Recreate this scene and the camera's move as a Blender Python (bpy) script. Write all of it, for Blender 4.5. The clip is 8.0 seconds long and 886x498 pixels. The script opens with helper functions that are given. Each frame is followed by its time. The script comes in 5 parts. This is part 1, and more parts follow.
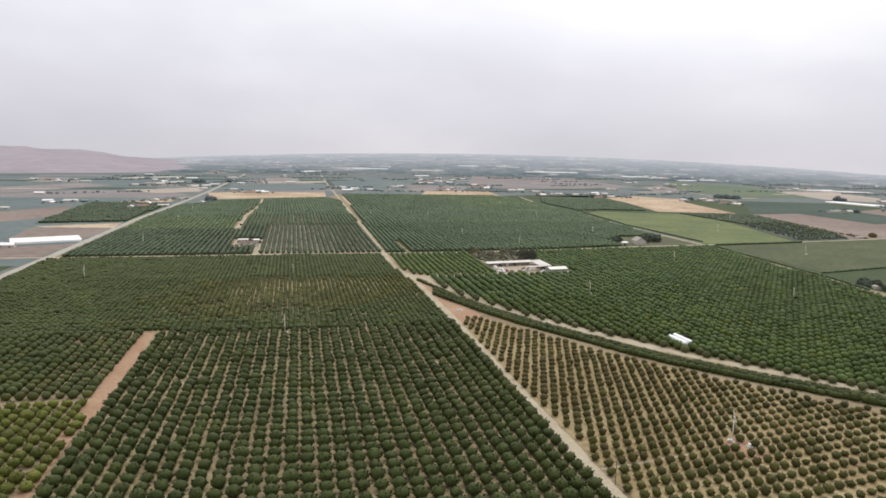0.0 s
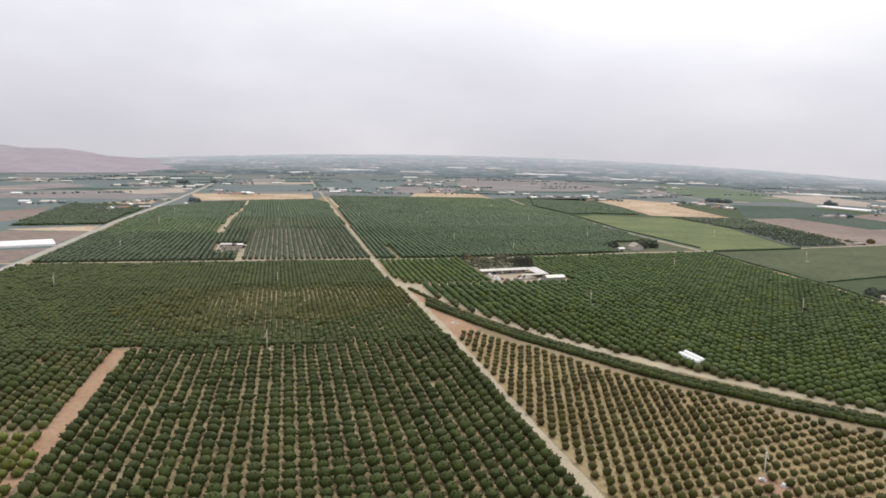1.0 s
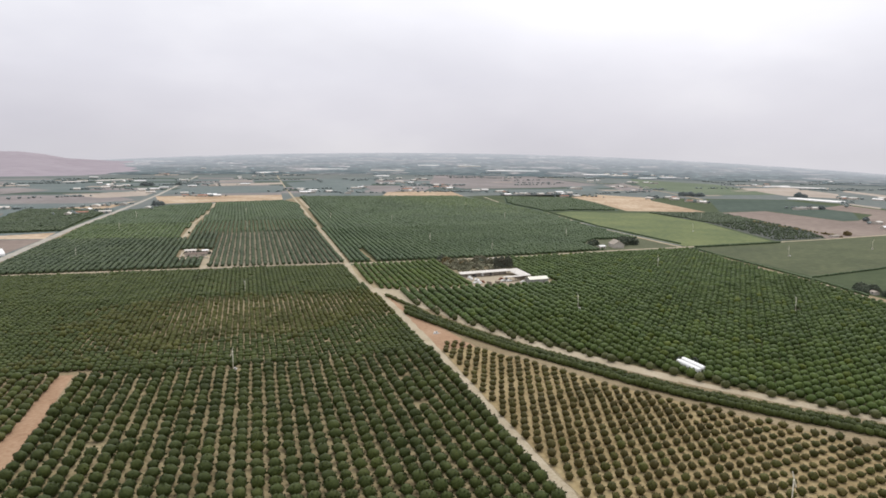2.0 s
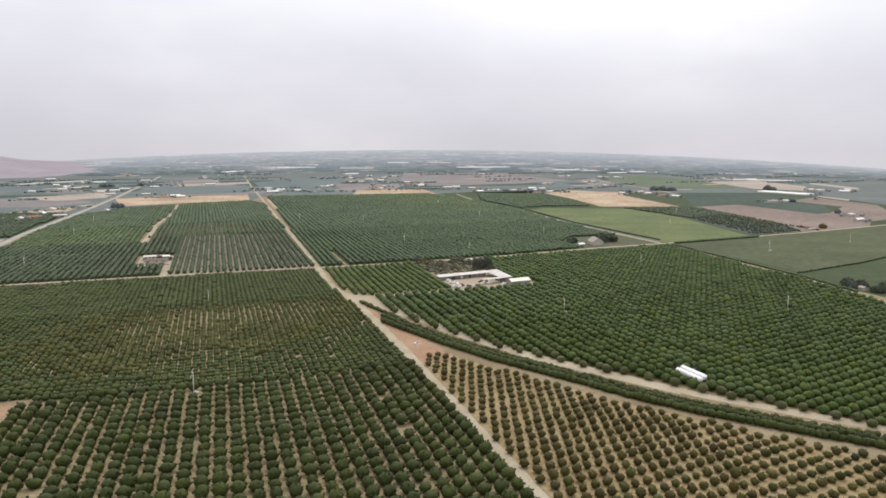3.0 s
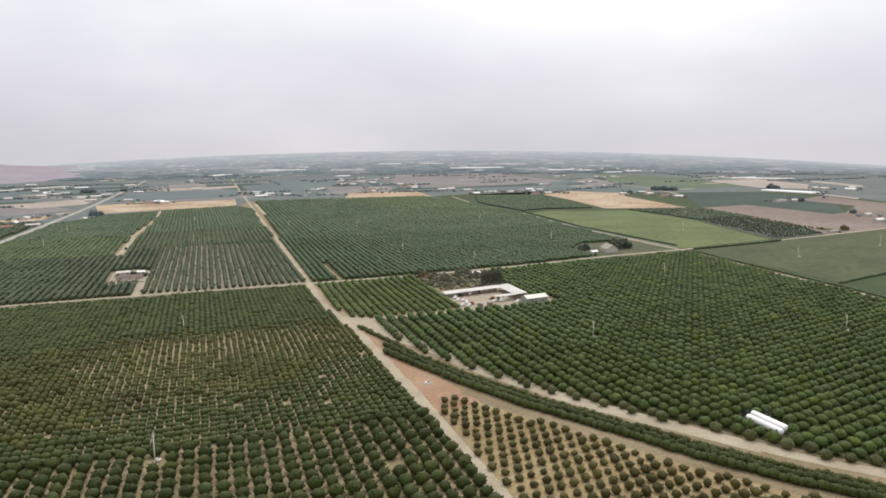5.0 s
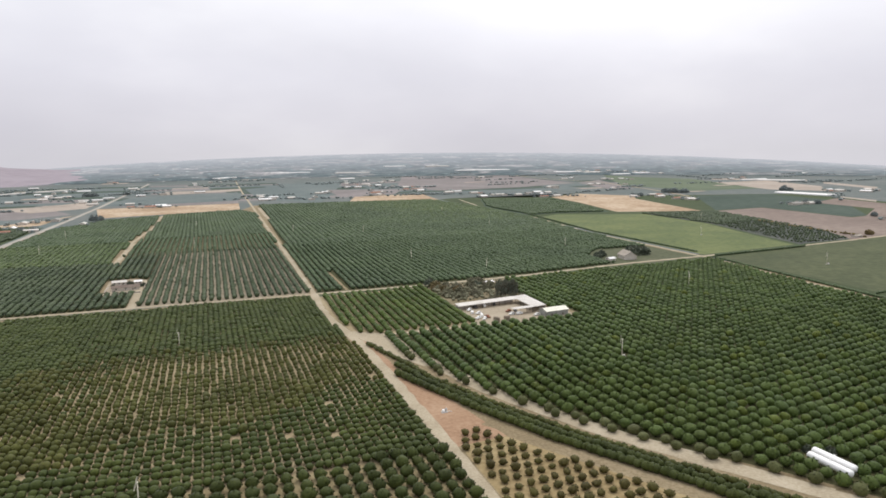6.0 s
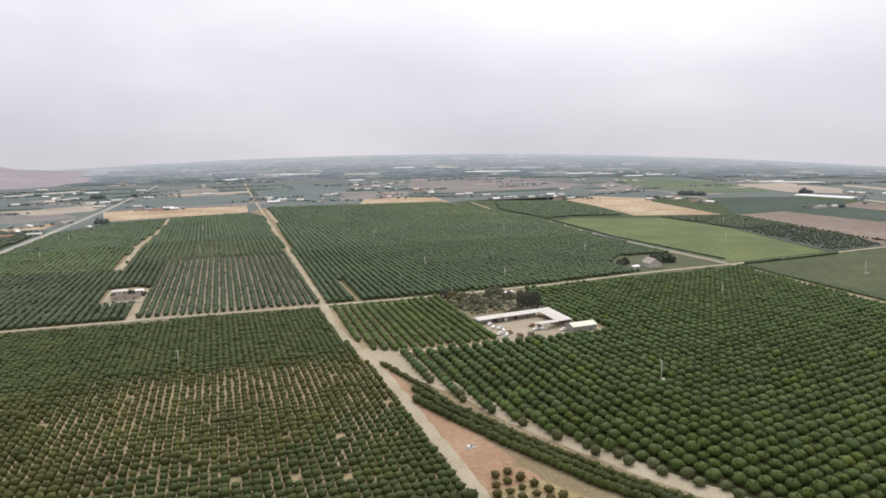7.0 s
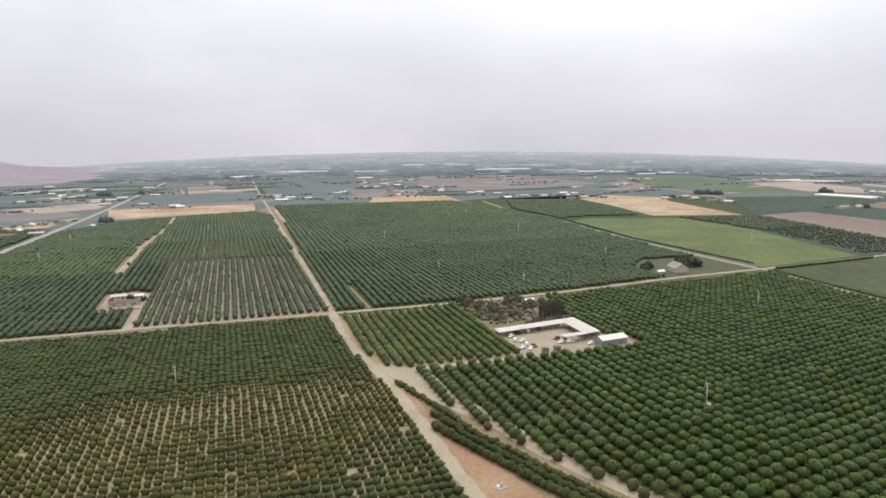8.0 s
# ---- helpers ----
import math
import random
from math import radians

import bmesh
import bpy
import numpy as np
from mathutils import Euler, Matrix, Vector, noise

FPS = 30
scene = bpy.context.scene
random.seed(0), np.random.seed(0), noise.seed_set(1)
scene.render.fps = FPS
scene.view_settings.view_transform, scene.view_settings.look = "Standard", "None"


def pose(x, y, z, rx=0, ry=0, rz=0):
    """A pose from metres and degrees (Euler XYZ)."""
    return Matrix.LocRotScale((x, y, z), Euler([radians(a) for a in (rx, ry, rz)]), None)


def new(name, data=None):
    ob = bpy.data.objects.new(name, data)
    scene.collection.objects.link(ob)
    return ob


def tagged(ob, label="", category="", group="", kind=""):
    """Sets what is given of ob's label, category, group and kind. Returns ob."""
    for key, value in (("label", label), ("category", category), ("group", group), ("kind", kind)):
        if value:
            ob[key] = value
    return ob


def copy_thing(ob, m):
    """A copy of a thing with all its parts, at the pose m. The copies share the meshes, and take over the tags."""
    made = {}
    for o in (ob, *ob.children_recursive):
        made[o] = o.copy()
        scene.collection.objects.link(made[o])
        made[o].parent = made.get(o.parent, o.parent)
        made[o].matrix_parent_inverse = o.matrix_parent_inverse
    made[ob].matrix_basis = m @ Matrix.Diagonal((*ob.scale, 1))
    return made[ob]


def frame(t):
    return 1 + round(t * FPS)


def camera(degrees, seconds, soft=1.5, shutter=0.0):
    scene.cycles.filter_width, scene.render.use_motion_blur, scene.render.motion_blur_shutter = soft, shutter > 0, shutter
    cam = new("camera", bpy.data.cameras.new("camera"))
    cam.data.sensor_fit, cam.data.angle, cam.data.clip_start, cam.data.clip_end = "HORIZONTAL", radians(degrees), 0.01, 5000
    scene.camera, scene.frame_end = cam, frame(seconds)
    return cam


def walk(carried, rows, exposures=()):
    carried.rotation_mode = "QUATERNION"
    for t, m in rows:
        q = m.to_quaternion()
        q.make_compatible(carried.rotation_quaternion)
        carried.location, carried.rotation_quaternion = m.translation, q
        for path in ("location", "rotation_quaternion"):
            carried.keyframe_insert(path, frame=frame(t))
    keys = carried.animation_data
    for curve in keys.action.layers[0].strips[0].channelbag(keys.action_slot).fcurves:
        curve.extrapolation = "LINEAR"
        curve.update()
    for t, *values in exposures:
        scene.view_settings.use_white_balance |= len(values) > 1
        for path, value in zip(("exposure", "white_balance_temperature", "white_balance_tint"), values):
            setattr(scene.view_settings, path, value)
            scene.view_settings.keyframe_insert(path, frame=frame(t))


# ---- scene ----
cam = camera(68.57, 8.0, soft=1.7)
# seconds, x, y, z, yaw, pitch, roll
ROWS = [
    (0.0, -0.20, -0.18, 116.01, -13.944, -8.370, -1.146),
    (0.5, 1.12, 14.81, 116.70, -14.475, -8.347, -1.532),
    (1.0, 2.49, 29.80, 117.24, -14.983, -8.241, -1.501),
    (1.5, 4.07, 44.85, 117.52, -16.024, -8.293, -1.138),
    (3.0, 9.91, 90.51, 117.63, -20.270, -8.677, -0.071),
    (3.5, 12.44, 106.19, 117.78, -20.744, -8.769, 0.021),
    (4.0, 15.26, 122.12, 118.06, -21.179, -8.768, 0.249),
    (4.5, 18.05, 138.11, 118.42, -21.250, -8.735, 0.408),
    (6.0, 25.98, 186.11, 119.87, -20.759, -8.475, 0.659),
    (6.5, 28.54, 202.64, 120.62, -20.552, -8.454, 0.734),
    (7.0, 30.98, 219.48, 121.39, -19.997, -8.371, 0.650),
    (7.5, 33.39, 236.23, 121.97, -19.592, -8.541, 0.608),
    (8.0, 35.77, 252.92, 122.48, -19.284, -8.611, 0.524),
]
walk(cam, [(t, pose(x, y, z, 90 + pitch, roll, yaw)) for t, x, y, z, yaw, pitch, roll in ROWS], [(0.0, 0.0), (8.0, 0.0)])

# ---------------------------------------------------------------- sky and sun
SUN_EL, SUN_AZ = 56.0, 33.0
world = bpy.data.worlds.new("overcast_sky")
scene.world = world
world.use_nodes = True
wt = world.node_tree
wt.nodes.clear()


def wnode(kind, **kw):
    n = wt.nodes.new(kind)
    for k, v in kw.items():
        n.inputs[k].default_value = v
    return n


def ramp_stops(node, stops):
    el = node.color_ramp.elements
    while len(el) < len(stops):
        el.new(0.5)
    for e, (p, c) in zip(el, stops):
        e.position, e.color = p, (*c, 1)


sky = wnode("ShaderNodeTexSky")
sky.sky_type, sky.sun_disc = "NISHITA", False
sky.sun_elevation, sky.sun_rotation = radians(SUN_EL), radians(SUN_AZ)
sky.dust_density, sky.air_density = 6.0, 1.0
dim = wnode("ShaderNodeVectorMath")
dim.operation = "SCALE"
dim.inputs["Scale"].default_value = 0.1
wt.links.new(sky.outputs[0], dim.inputs[0])
tc = wnode("ShaderNodeTexCoord")
sep = wnode("ShaderNodeSeparateXYZ")
wt.links.new(tc.outputs["Generated"], sep.inputs[0])
# cloud deck: brightness by height, broken up by slow noise
height = wnode("ShaderNodeValToRGB")
ramp_stops(height, [(0.0, (0.735, 0.72, 0.755)), (0.04, (0.755, 0.742, 0.795)), (0.11, (0.81, 0.803, 0.868)), (0.19, (0.88, 0.878, 0.935)), (0.5, (1.0, 1.0, 1.03)), (1.0, (1.05, 1.05, 1.07))])
wt.links.new(sep.outputs["Z"], height.inputs[0])
stretch = wnode("ShaderNodeMapping")
stretch.inputs["Scale"].default_value = (1.0, 1.0, 2.4)
stretch.inputs["Location"].default_value = (0.35, 0.1, 0.2)
wt.links.new(tc.outputs["Generated"], stretch.inputs[0])
cloud = wnode("ShaderNodeTexNoise", Scale=2.1, Detail=5.0, Roughness=0.5)
wt.links.new(stretch.outputs[0], cloud.inputs["Vector"])
shade = wnode("ShaderNodeValToRGB")
ramp_stops(shade, [(0.34, (0.90, 0.90, 0.92)), (0.52, (0.98, 0.98, 0.99)), (0.66, (1.08, 1.08, 1.07))])
wt.links.new(cloud.outputs[0], shade.inputs[0])
toward = wnode("ShaderNodeVectorMath")
toward.operation = "DOT_PRODUCT"
toward.inputs[1].default_value = (math.sin(radians(SUN_AZ)) * math.cos(radians(SUN_EL)), math.cos(radians(SUN_AZ)) * math.cos(radians(SUN_EL)), math.sin(radians(SUN_EL)))
wt.links.new(tc.outputs["Generated"], toward.inputs[0])
glow = wnode("ShaderNodeValToRGB")
ramp_stops(glow, [(0.30, (0.955, 0.955, 0.975)), (0.44, (1.0, 1.0, 1.005)), (0.55, (1.03, 1.03, 1.035)), (0.64, (1.075, 1.075, 1.07)), (0.75, (1.36, 1.36, 1.34)), (1.0, (1.75, 1.73, 1.68))])
wt.links.new(toward.outputs["Value"], glow.inputs[0])
lit = wnode("ShaderNodeMixRGB")
lit.blend_type = "MULTIPLY"
lit.inputs[0].default_value = 1.0
wt.links.new(height.outputs[0], lit.inputs[1])
wt.links.new(glow.outputs[0], lit.inputs[2])
deck = wnode("ShaderNodeMixRGB")
deck.blend_type = "MULTIPLY"
deck.inputs[0].default_value = 1.0
wt.links.new(lit.outputs[0], deck.inputs[1])
wt.links.new(shade.outputs[0], deck.inputs[2])
cover = wnode("ShaderNodeMixRGB")
cover.inputs[0].default_value = 0.93
wt.links.new(dim.outputs[0], cover.inputs[1])
wt.links.new(deck.outputs[0], cover.inputs[2])
bg = wnode("ShaderNodeBackground", Strength=1.0)
wt.links.new(cover.outputs[0], bg.inputs[0])
wout = wnode("ShaderNodeOutputWorld")
wt.links.new(bg.outputs[0], wout.inputs[0])

sun = new("sun", bpy.data.lights.new("sun", "SUN"))
sun.data.energy, sun.data.angle, sun.data.color = 0.9, radians(20), (1.0, 0.96, 0.9)
sun.matrix_world = pose(0, 0, 400, 90 - SUN_EL, 0, 180 - SUN_AZ)

# ---------------------------------------------------------------- materials


def material(name, dark, mid, light, coarse=0.02, fine=0.6, rough=0.85, metal=0.0, bump=0.0, bump_scale=2.0, spec=0.3,
             sheen=0.0, island=0.0, per_object=0.0, spread=0.16):
    """Principled surface: two scales of noise between three tones, per-piece variation and relief."""
    m = bpy.data.materials.new(name)
    m.use_nodes = True
    nt = m.node_tree
    p = nt.nodes["Principled BSDF"]
    p.inputs["Roughness"].default_value = rough
    p.inputs["Metallic"].default_value = metal
    p.inputs["Specular IOR Level"].default_value = spec
    # bluish sheen imitates haze on surfaces seen at a low angle
    if sheen:
        p.inputs["Sheen Weight"].default_value = sheen
        p.inputs["Sheen Roughness"].default_value = 0.45
        p.inputs["Sheen Tint"].default_value = (0.88, 0.94, 1.0, 1)
    co = nt.nodes.new("ShaderNodeTexCoord")
    n1 = nt.nodes.new("ShaderNodeTexNoise")
    n1.inputs["Scale"].default_value, n1.inputs["Detail"].default_value = coarse, 5.0
    n2 = nt.nodes.new("ShaderNodeTexNoise")
    n2.inputs["Scale"].default_value, n2.inputs["Detail"].default_value = fine, 4.0
    for n in (n1, n2):
        nt.links.new(co.outputs["Object"], n.inputs["Vector"])
    add = nt.nodes.new("ShaderNodeMath")
    add.operation = "MULTIPLY_ADD"
    add.inputs[1].default_value = 0.5
    half = nt.nodes.new("ShaderNodeMath")
    half.operation = "MULTIPLY"
    half.inputs[1].default_value = 0.5
    nt.links.new(n1.outputs[0], half.inputs[0])
    nt.links.new(n2.outputs[0], add.inputs[0])
    nt.links.new(half.outputs[0], add.inputs[2])
    r = nt.nodes.new("ShaderNodeValToRGB")
    ramp_stops(r, [(0.5 - spread, dark), (0.5, mid), (0.5 + spread, light)])
    nt.links.new(add.outputs[0], r.inputs[0])
    out = r.outputs[0]
    for amount, node, sock in ((island, "ShaderNodeNewGeometry", "Random Per Island"), (per_object, "ShaderNodeObjectInfo", "Random")):
        if amount:
            g = nt.nodes.new(node)
            mr = nt.nodes.new("ShaderNodeMapRange")
            mr.inputs["To Min"].default_value, mr.inputs["To Max"].default_value = 1 - amount, 1 + amount
            nt.links.new(g.outputs[sock], mr.inputs["Value"])
            hs = nt.nodes.new("ShaderNodeHueSaturation")
            nt.links.new(mr.outputs[0], hs.inputs["Value"])
            tint = nt.nodes.new("ShaderNodeMath")
            tint.operation = "MULTIPLY"
            tint.inputs[1].default_value = 7.3
            nt.links.new(g.outputs[sock], tint.inputs[0])
            wrap = nt.nodes.new("ShaderNodeMath")
            wrap.operation = "FRACT"
            nt.links.new(tint.outputs[0], wrap.inputs[0])
            hue = nt.nodes.new("ShaderNodeMapRange")
            hue.inputs["To Min"].default_value, hue.inputs["To Max"].default_value = 0.5 - amount * 0.05, 0.5 + amount * 0.04
            nt.links.new(wrap.outputs[0], hue.inputs["Value"])
            nt.links.new(hue.outputs[0], hs.inputs["Hue"])
            nt.links.new(out, hs.inputs["Color"])
            out = hs.outputs[0]
    nt.links.new(out, p.inputs["Base Color"])
    if bump:
        nb = nt.nodes.new("ShaderNodeTexNoise")
        nb.inputs["Scale"].default_value, nb.inputs["Detail"].default_value = bump_scale, 6.0
        nt.links.new(co.outputs["Object"], nb.inputs["Vector"])
        b = nt.nodes.new("ShaderNodeBump")
        b.inputs["Strength"].default_value, b.inputs["Distance"].default_value = min(1.0, bump), 0.3
        nt.links.new(nb.outputs[0], b.inputs["Height"])
        nt.links.new(b.outputs[0], p.inputs["Normal"])
    return m


HAZE_SHEEN = 0.08
M = {}
M["soil"] = material("soil", (0.175, 0.135, 0.08), (0.25, 0.198, 0.12), (0.335, 0.275, 0.18), 0.02, 0.7, 0.95, bump=0.5, bump_scale=1.2, spec=0.15)
# ground green greyed and blued, standing for haze over the plain
M["plain"] = material("plain", (0.084, 0.1071, 0.09856), (0.1113, 0.1323, 0.121), (0.168, 0.168, 0.1568), 0.006, 0.05, 0.95, spec=0.2, sheen=0.06)
M["dirt_road"] = material("dirt_road", (0.310, 0.258, 0.180), (0.398, 0.340, 0.245), (0.475, 0.415, 0.315), 0.05, 0.9, 0.95, bump=0.4, bump_scale=1.5, spec=0.15)
M["red_soil"] = material("red_soil", (0.272, 0.1683, 0.1053), (0.345, 0.2224, 0.141), (0.41, 0.2836, 0.1899), 0.04, 0.5, 0.95, bump=0.4, bump_scale=1.5, spec=0.15)
M["sand"] = material("sand", (0.1995, 0.1584, 0.08715), (0.2625, 0.214, 0.1208), (0.3465, 0.2889, 0.1785), 0.03, 0.6, 0.95, bump=0.4, bump_scale=1.5, spec=0.15)
# weedy ground under trees, darkened to paint in the canopy shade
M["shaded_weeds"] = material("shaded_weeds", (0.050, 0.052, 0.024), (0.080, 0.078, 0.036), (0.125, 0.115, 0.06), 0.04, 0.5, 0.95, bump=0.5, bump_scale=1.5, spec=0.15)
M["dry_grass"] = material("dry_grass", (0.2279, 0.1675, 0.0836), (0.3152, 0.2417, 0.1273), (0.3977, 0.3233, 0.1852), 0.03, 0.35, 0.95, bump=0.5, bump_scale=1.5, spec=0.15)
M["pale_soil"] = material("pale_soil", (0.2418, 0.1914, 0.1125), (0.3255, 0.2622, 0.162), (0.4092, 0.3404, 0.225), 0.03, 0.6, 0.95, bump=0.4, bump_scale=1.5, spec=0.15)
M["grey_yard"] = material("grey_yard", (0.27, 0.225, 0.165), (0.36, 0.305, 0.228), (0.45, 0.39, 0.30), 0.06, 0.6, 0.95, bump=0.3, spec=0.15)
M["leaf_dark"] = material("leaf_dark", (0.03136, 0.04255, 0.01063), (0.0462, 0.06048, 0.0138), (0.074, 0.09, 0.019), 0.05, 1.6, 0.6, bump=0.6, bump_scale=2.2, spec=0.15, sheen=0.03, island=0.10, per_object=0.10)
M["leaf_block"] = material("leaf_block", (0.0418, 0.05712, 0.0174), (0.05775, 0.07632, 0.02145), (0.083, 0.102, 0.028), 0.05, 1.6, 0.6, bump=0.6, bump_scale=2.2, spec=0.15, sheen=0.03, island=0.10, per_object=0.10)
M["leaf_mid"] = material("leaf_mid", (0.03978, 0.05914, 0.015), (0.06411, 0.09362, 0.02152), (0.1075, 0.1459, 0.03379), 0.05, 1.6, 0.6, bump=0.6, bump_scale=2.2, spec=0.15, sheen=0.03, island=0.10, per_object=0.10)
# the leaf_mid green again, blued with painted haze for farther rows
M["leaf_mid_hazed"] = material("leaf_mid_hazed", (0.04224, 0.06624, 0.0192), (0.06624, 0.09696, 0.02784), (0.1075, 0.1488, 0.04128), 0.05, 1.6, 0.6, bump=0.6, bump_scale=2.2, spec=0.15, sheen=0.04, island=0.10, per_object=0.10)
M["leaf_olive"] = material("leaf_olive", (0.04101, 0.0476, 0.01155), (0.0646, 0.07115, 0.01815), (0.1005, 0.1069, 0.027), 0.04, 1.4, 0.6, bump=0.6, bump_scale=2.2, spec=0.15, sheen=0.03, island=0.13, per_object=0.1)
M["leaf_young"] = material("leaf_young", (0.040, 0.035, 0.0105), (0.066, 0.058, 0.016), (0.105, 0.094, 0.027), 0.05, 1.6, 0.6, bump=0.6, bump_scale=2.5, spec=0.15, sheen=0.02, island=0.18, per_object=0.18)
M["leaf_sapling"] = material("leaf_sapling", (0.041, 0.041, 0.0105), (0.066, 0.067, 0.016), (0.104, 0.104, 0.027), 0.05, 1.6, 0.6, bump=0.6, bump_scale=2.5, spec=0.15, sheen=0.02, island=0.18, per_object=0.18)
M["leaf_edge"] = material("leaf_edge", (0.044, 0.052, 0.017), (0.068, 0.076, 0.027), (0.104, 0.110, 0.043), 0.05, 1.6, 0.6, bump=0.6, bump_scale=2.2, spec=0.15, sheen=0.03, island=0.10, per_object=0.10)
M["leaf_yellow"] = material("leaf_yellow", (0.05376, 0.06384, 0.011), (0.09184, 0.1042, 0.01815), (0.1512, 0.1568, 0.0308), 0.05, 1.4, 0.6, bump=0.6, spec=0.15, sheen=0.02, island=0.25)
M["leaf_fresh"] = material("leaf_fresh", (0.040, 0.056, 0.010), (0.070, 0.096, 0.017), (0.125, 0.155, 0.028), 0.05, 1.6, 0.6, bump=0.6, bump_scale=2.2, spec=0.15, sheen=0.03, island=0.10, per_object=0.10)
# next two: orchard greens blued to put distance haze into the colour
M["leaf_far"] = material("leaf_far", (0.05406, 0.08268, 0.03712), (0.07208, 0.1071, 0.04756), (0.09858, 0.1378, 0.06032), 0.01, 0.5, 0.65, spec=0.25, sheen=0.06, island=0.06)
M["leaf_hazed"] = material("leaf_hazed", (0.04558, 0.06572, 0.0336), (0.0636, 0.08798, 0.04368), (0.09116, 0.1166, 0.056), 0.02, 0.9, 0.65, bump=0.4, spec=0.2, sheen=0.06, island=0.08)
M["leaf_plot"] = material("leaf_plot", (0.058, 0.088, 0.028), (0.078, 0.114, 0.036), (0.104, 0.140, 0.046), 0.01, 0.5, 0.65, spec=0.25, sheen=0.08, island=0.08)
# leaves of far trees: haze painted in as a pale blue-grey
M["leaf_far_hazed"] = material("leaf_far_hazed", (0.1668, 0.1987, 0.1911), (0.2102, 0.2436, 0.2352), (0.2465, 0.2755, 0.2646), 0.01, 0.5, 0.7, spec=0.2, sheen=0.25, island=0.1)
# grove leaves lightened and blued, some haze painted in
M["leaf_grove"] = material("leaf_grove", (0.0675, 0.08556, 0.062), (0.1013, 0.1214, 0.0837), (0.1458, 0.1628, 0.1085), 0.08, 1.2, 0.7, bump=0.6, spec=0.2, sheen=0.10, island=0.2, per_object=0.2)
M["leaf_brush"] = material("leaf_brush", (0.15, 0.1488, 0.0936), (0.216, 0.2112, 0.1392), (0.294, 0.2784, 0.1944), 0.08, 1.2, 0.75, bump=0.6, spec=0.2, island=0.2, per_object=0.2)
M["leaf_evergreen"] = material("leaf_evergreen", (0.1136, 0.1292, 0.09677), (0.1602, 0.1741, 0.13), (0.2184, 0.2246, 0.1693), 0.08, 1.2, 0.75, bump=0.6, spec=0.2, island=0.15, per_object=0.15)
M["scrub_soil"] = material("scrub_soil", (0.1281, 0.1074, 0.06344), (0.2013, 0.1684, 0.1037), (0.2928, 0.2501, 0.1647), 0.06, 0.5, 0.95, bump=0.5, bump_scale=1.5, spec=0.15)
M["leaf_rust"] = material("leaf_rust", (0.12, 0.095, 0.045), (0.18, 0.14, 0.065), (0.23, 0.195, 0.09), 0.08, 1.2, 0.75, bump=0.6, spec=0.25, island=0.2, per_object=0.2)
M["bark"] = material("bark", (0.07, 0.05, 0.035), (0.12, 0.09, 0.065), (0.19, 0.15, 0.11), 0.5, 6.0, 0.9, bump=0.6, bump_scale=12.0)
M["lime_crop"] = material("lime_crop", (0.072, 0.097, 0.029), (0.102, 0.130, 0.037), (0.142, 0.164, 0.052), 0.012, 0.12, 0.9, bump=0.5, bump_scale=0.8, spec=0.2, sheen=0.06, spread=0.12)
M["olive_crop"] = material("olive_crop", (0.05336, 0.0658, 0.02842), (0.07176, 0.0846, 0.03724), (0.1012, 0.1109, 0.05096), 0.012, 0.12, 0.9, bump=0.5, bump_scale=0.8, spec=0.2, sheen=0.02, spread=0.12)
M["dark_crop"] = material("dark_crop", (0.046, 0.064, 0.030), (0.060, 0.080, 0.038), (0.078, 0.098, 0.048), 0.008, 0.1, 0.9, bump=0.5, bump_scale=0.8, spec=0.12)
# far green crop, with haze painted into its tone
M["hazed_green"] = material("hazed_green", (0.095, 0.125, 0.080), (0.120, 0.152, 0.098), (0.148, 0.176, 0.116), 0.006, 0.06, 0.9, spec=0.12)
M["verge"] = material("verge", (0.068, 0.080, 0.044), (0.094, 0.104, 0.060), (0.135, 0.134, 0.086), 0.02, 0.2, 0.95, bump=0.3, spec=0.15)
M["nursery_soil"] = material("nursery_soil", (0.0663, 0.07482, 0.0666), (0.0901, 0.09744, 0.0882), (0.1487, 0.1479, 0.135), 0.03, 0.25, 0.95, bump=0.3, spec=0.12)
# far plots: crop, fallow and straw colours greyed by painted haze
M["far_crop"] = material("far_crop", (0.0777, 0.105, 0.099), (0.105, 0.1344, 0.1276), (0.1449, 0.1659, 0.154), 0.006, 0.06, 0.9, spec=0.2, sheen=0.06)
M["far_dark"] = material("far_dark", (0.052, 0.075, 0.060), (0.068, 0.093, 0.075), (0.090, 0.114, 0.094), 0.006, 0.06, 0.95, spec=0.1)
M["far_straw"] = material("far_straw", (0.27, 0.225, 0.18), (0.36, 0.30, 0.245), (0.44, 0.375, 0.31), 0.006, 0.06, 0.95, spec=0.15, sheen=HAZE_SHEEN)
M["far_fallow"] = material("far_fallow", (0.15, 0.132, 0.122), (0.20, 0.175, 0.165), (0.26, 0.23, 0.22), 0.006, 0.06, 0.95, spec=0.15, sheen=HAZE_SHEEN)
M["straw"] = material("straw", (0.31, 0.215, 0.135), (0.42, 0.315, 0.215), (0.54, 0.44, 0.33), 0.011, 0.1, 0.95, bump=0.2, spec=0.12, spread=0.13)
M["grey_road"] = material("grey_road", (0.30, 0.275, 0.235), (0.37, 0.345, 0.30), (0.44, 0.415, 0.37), 0.05, 0.9, 0.95, bump=0.3, bump_scale=1.5, spec=0.15)
M["fallow"] = material("fallow", (0.175, 0.138, 0.118), (0.228, 0.182, 0.156), (0.28, 0.23, 0.195), 0.006, 0.08, 0.95, bump=0.2, spec=0.12)
# pinkish-brown hills, their tone mauve-grey from haze put into the colour
M["hill"] = material("hill", (0.258, 0.22, 0.2437), (0.301, 0.2596, 0.2864), (0.3354, 0.2948, 0.3208), 0.003, 0.02, 0.95, spec=0.1, sheen=HAZE_SHEEN)
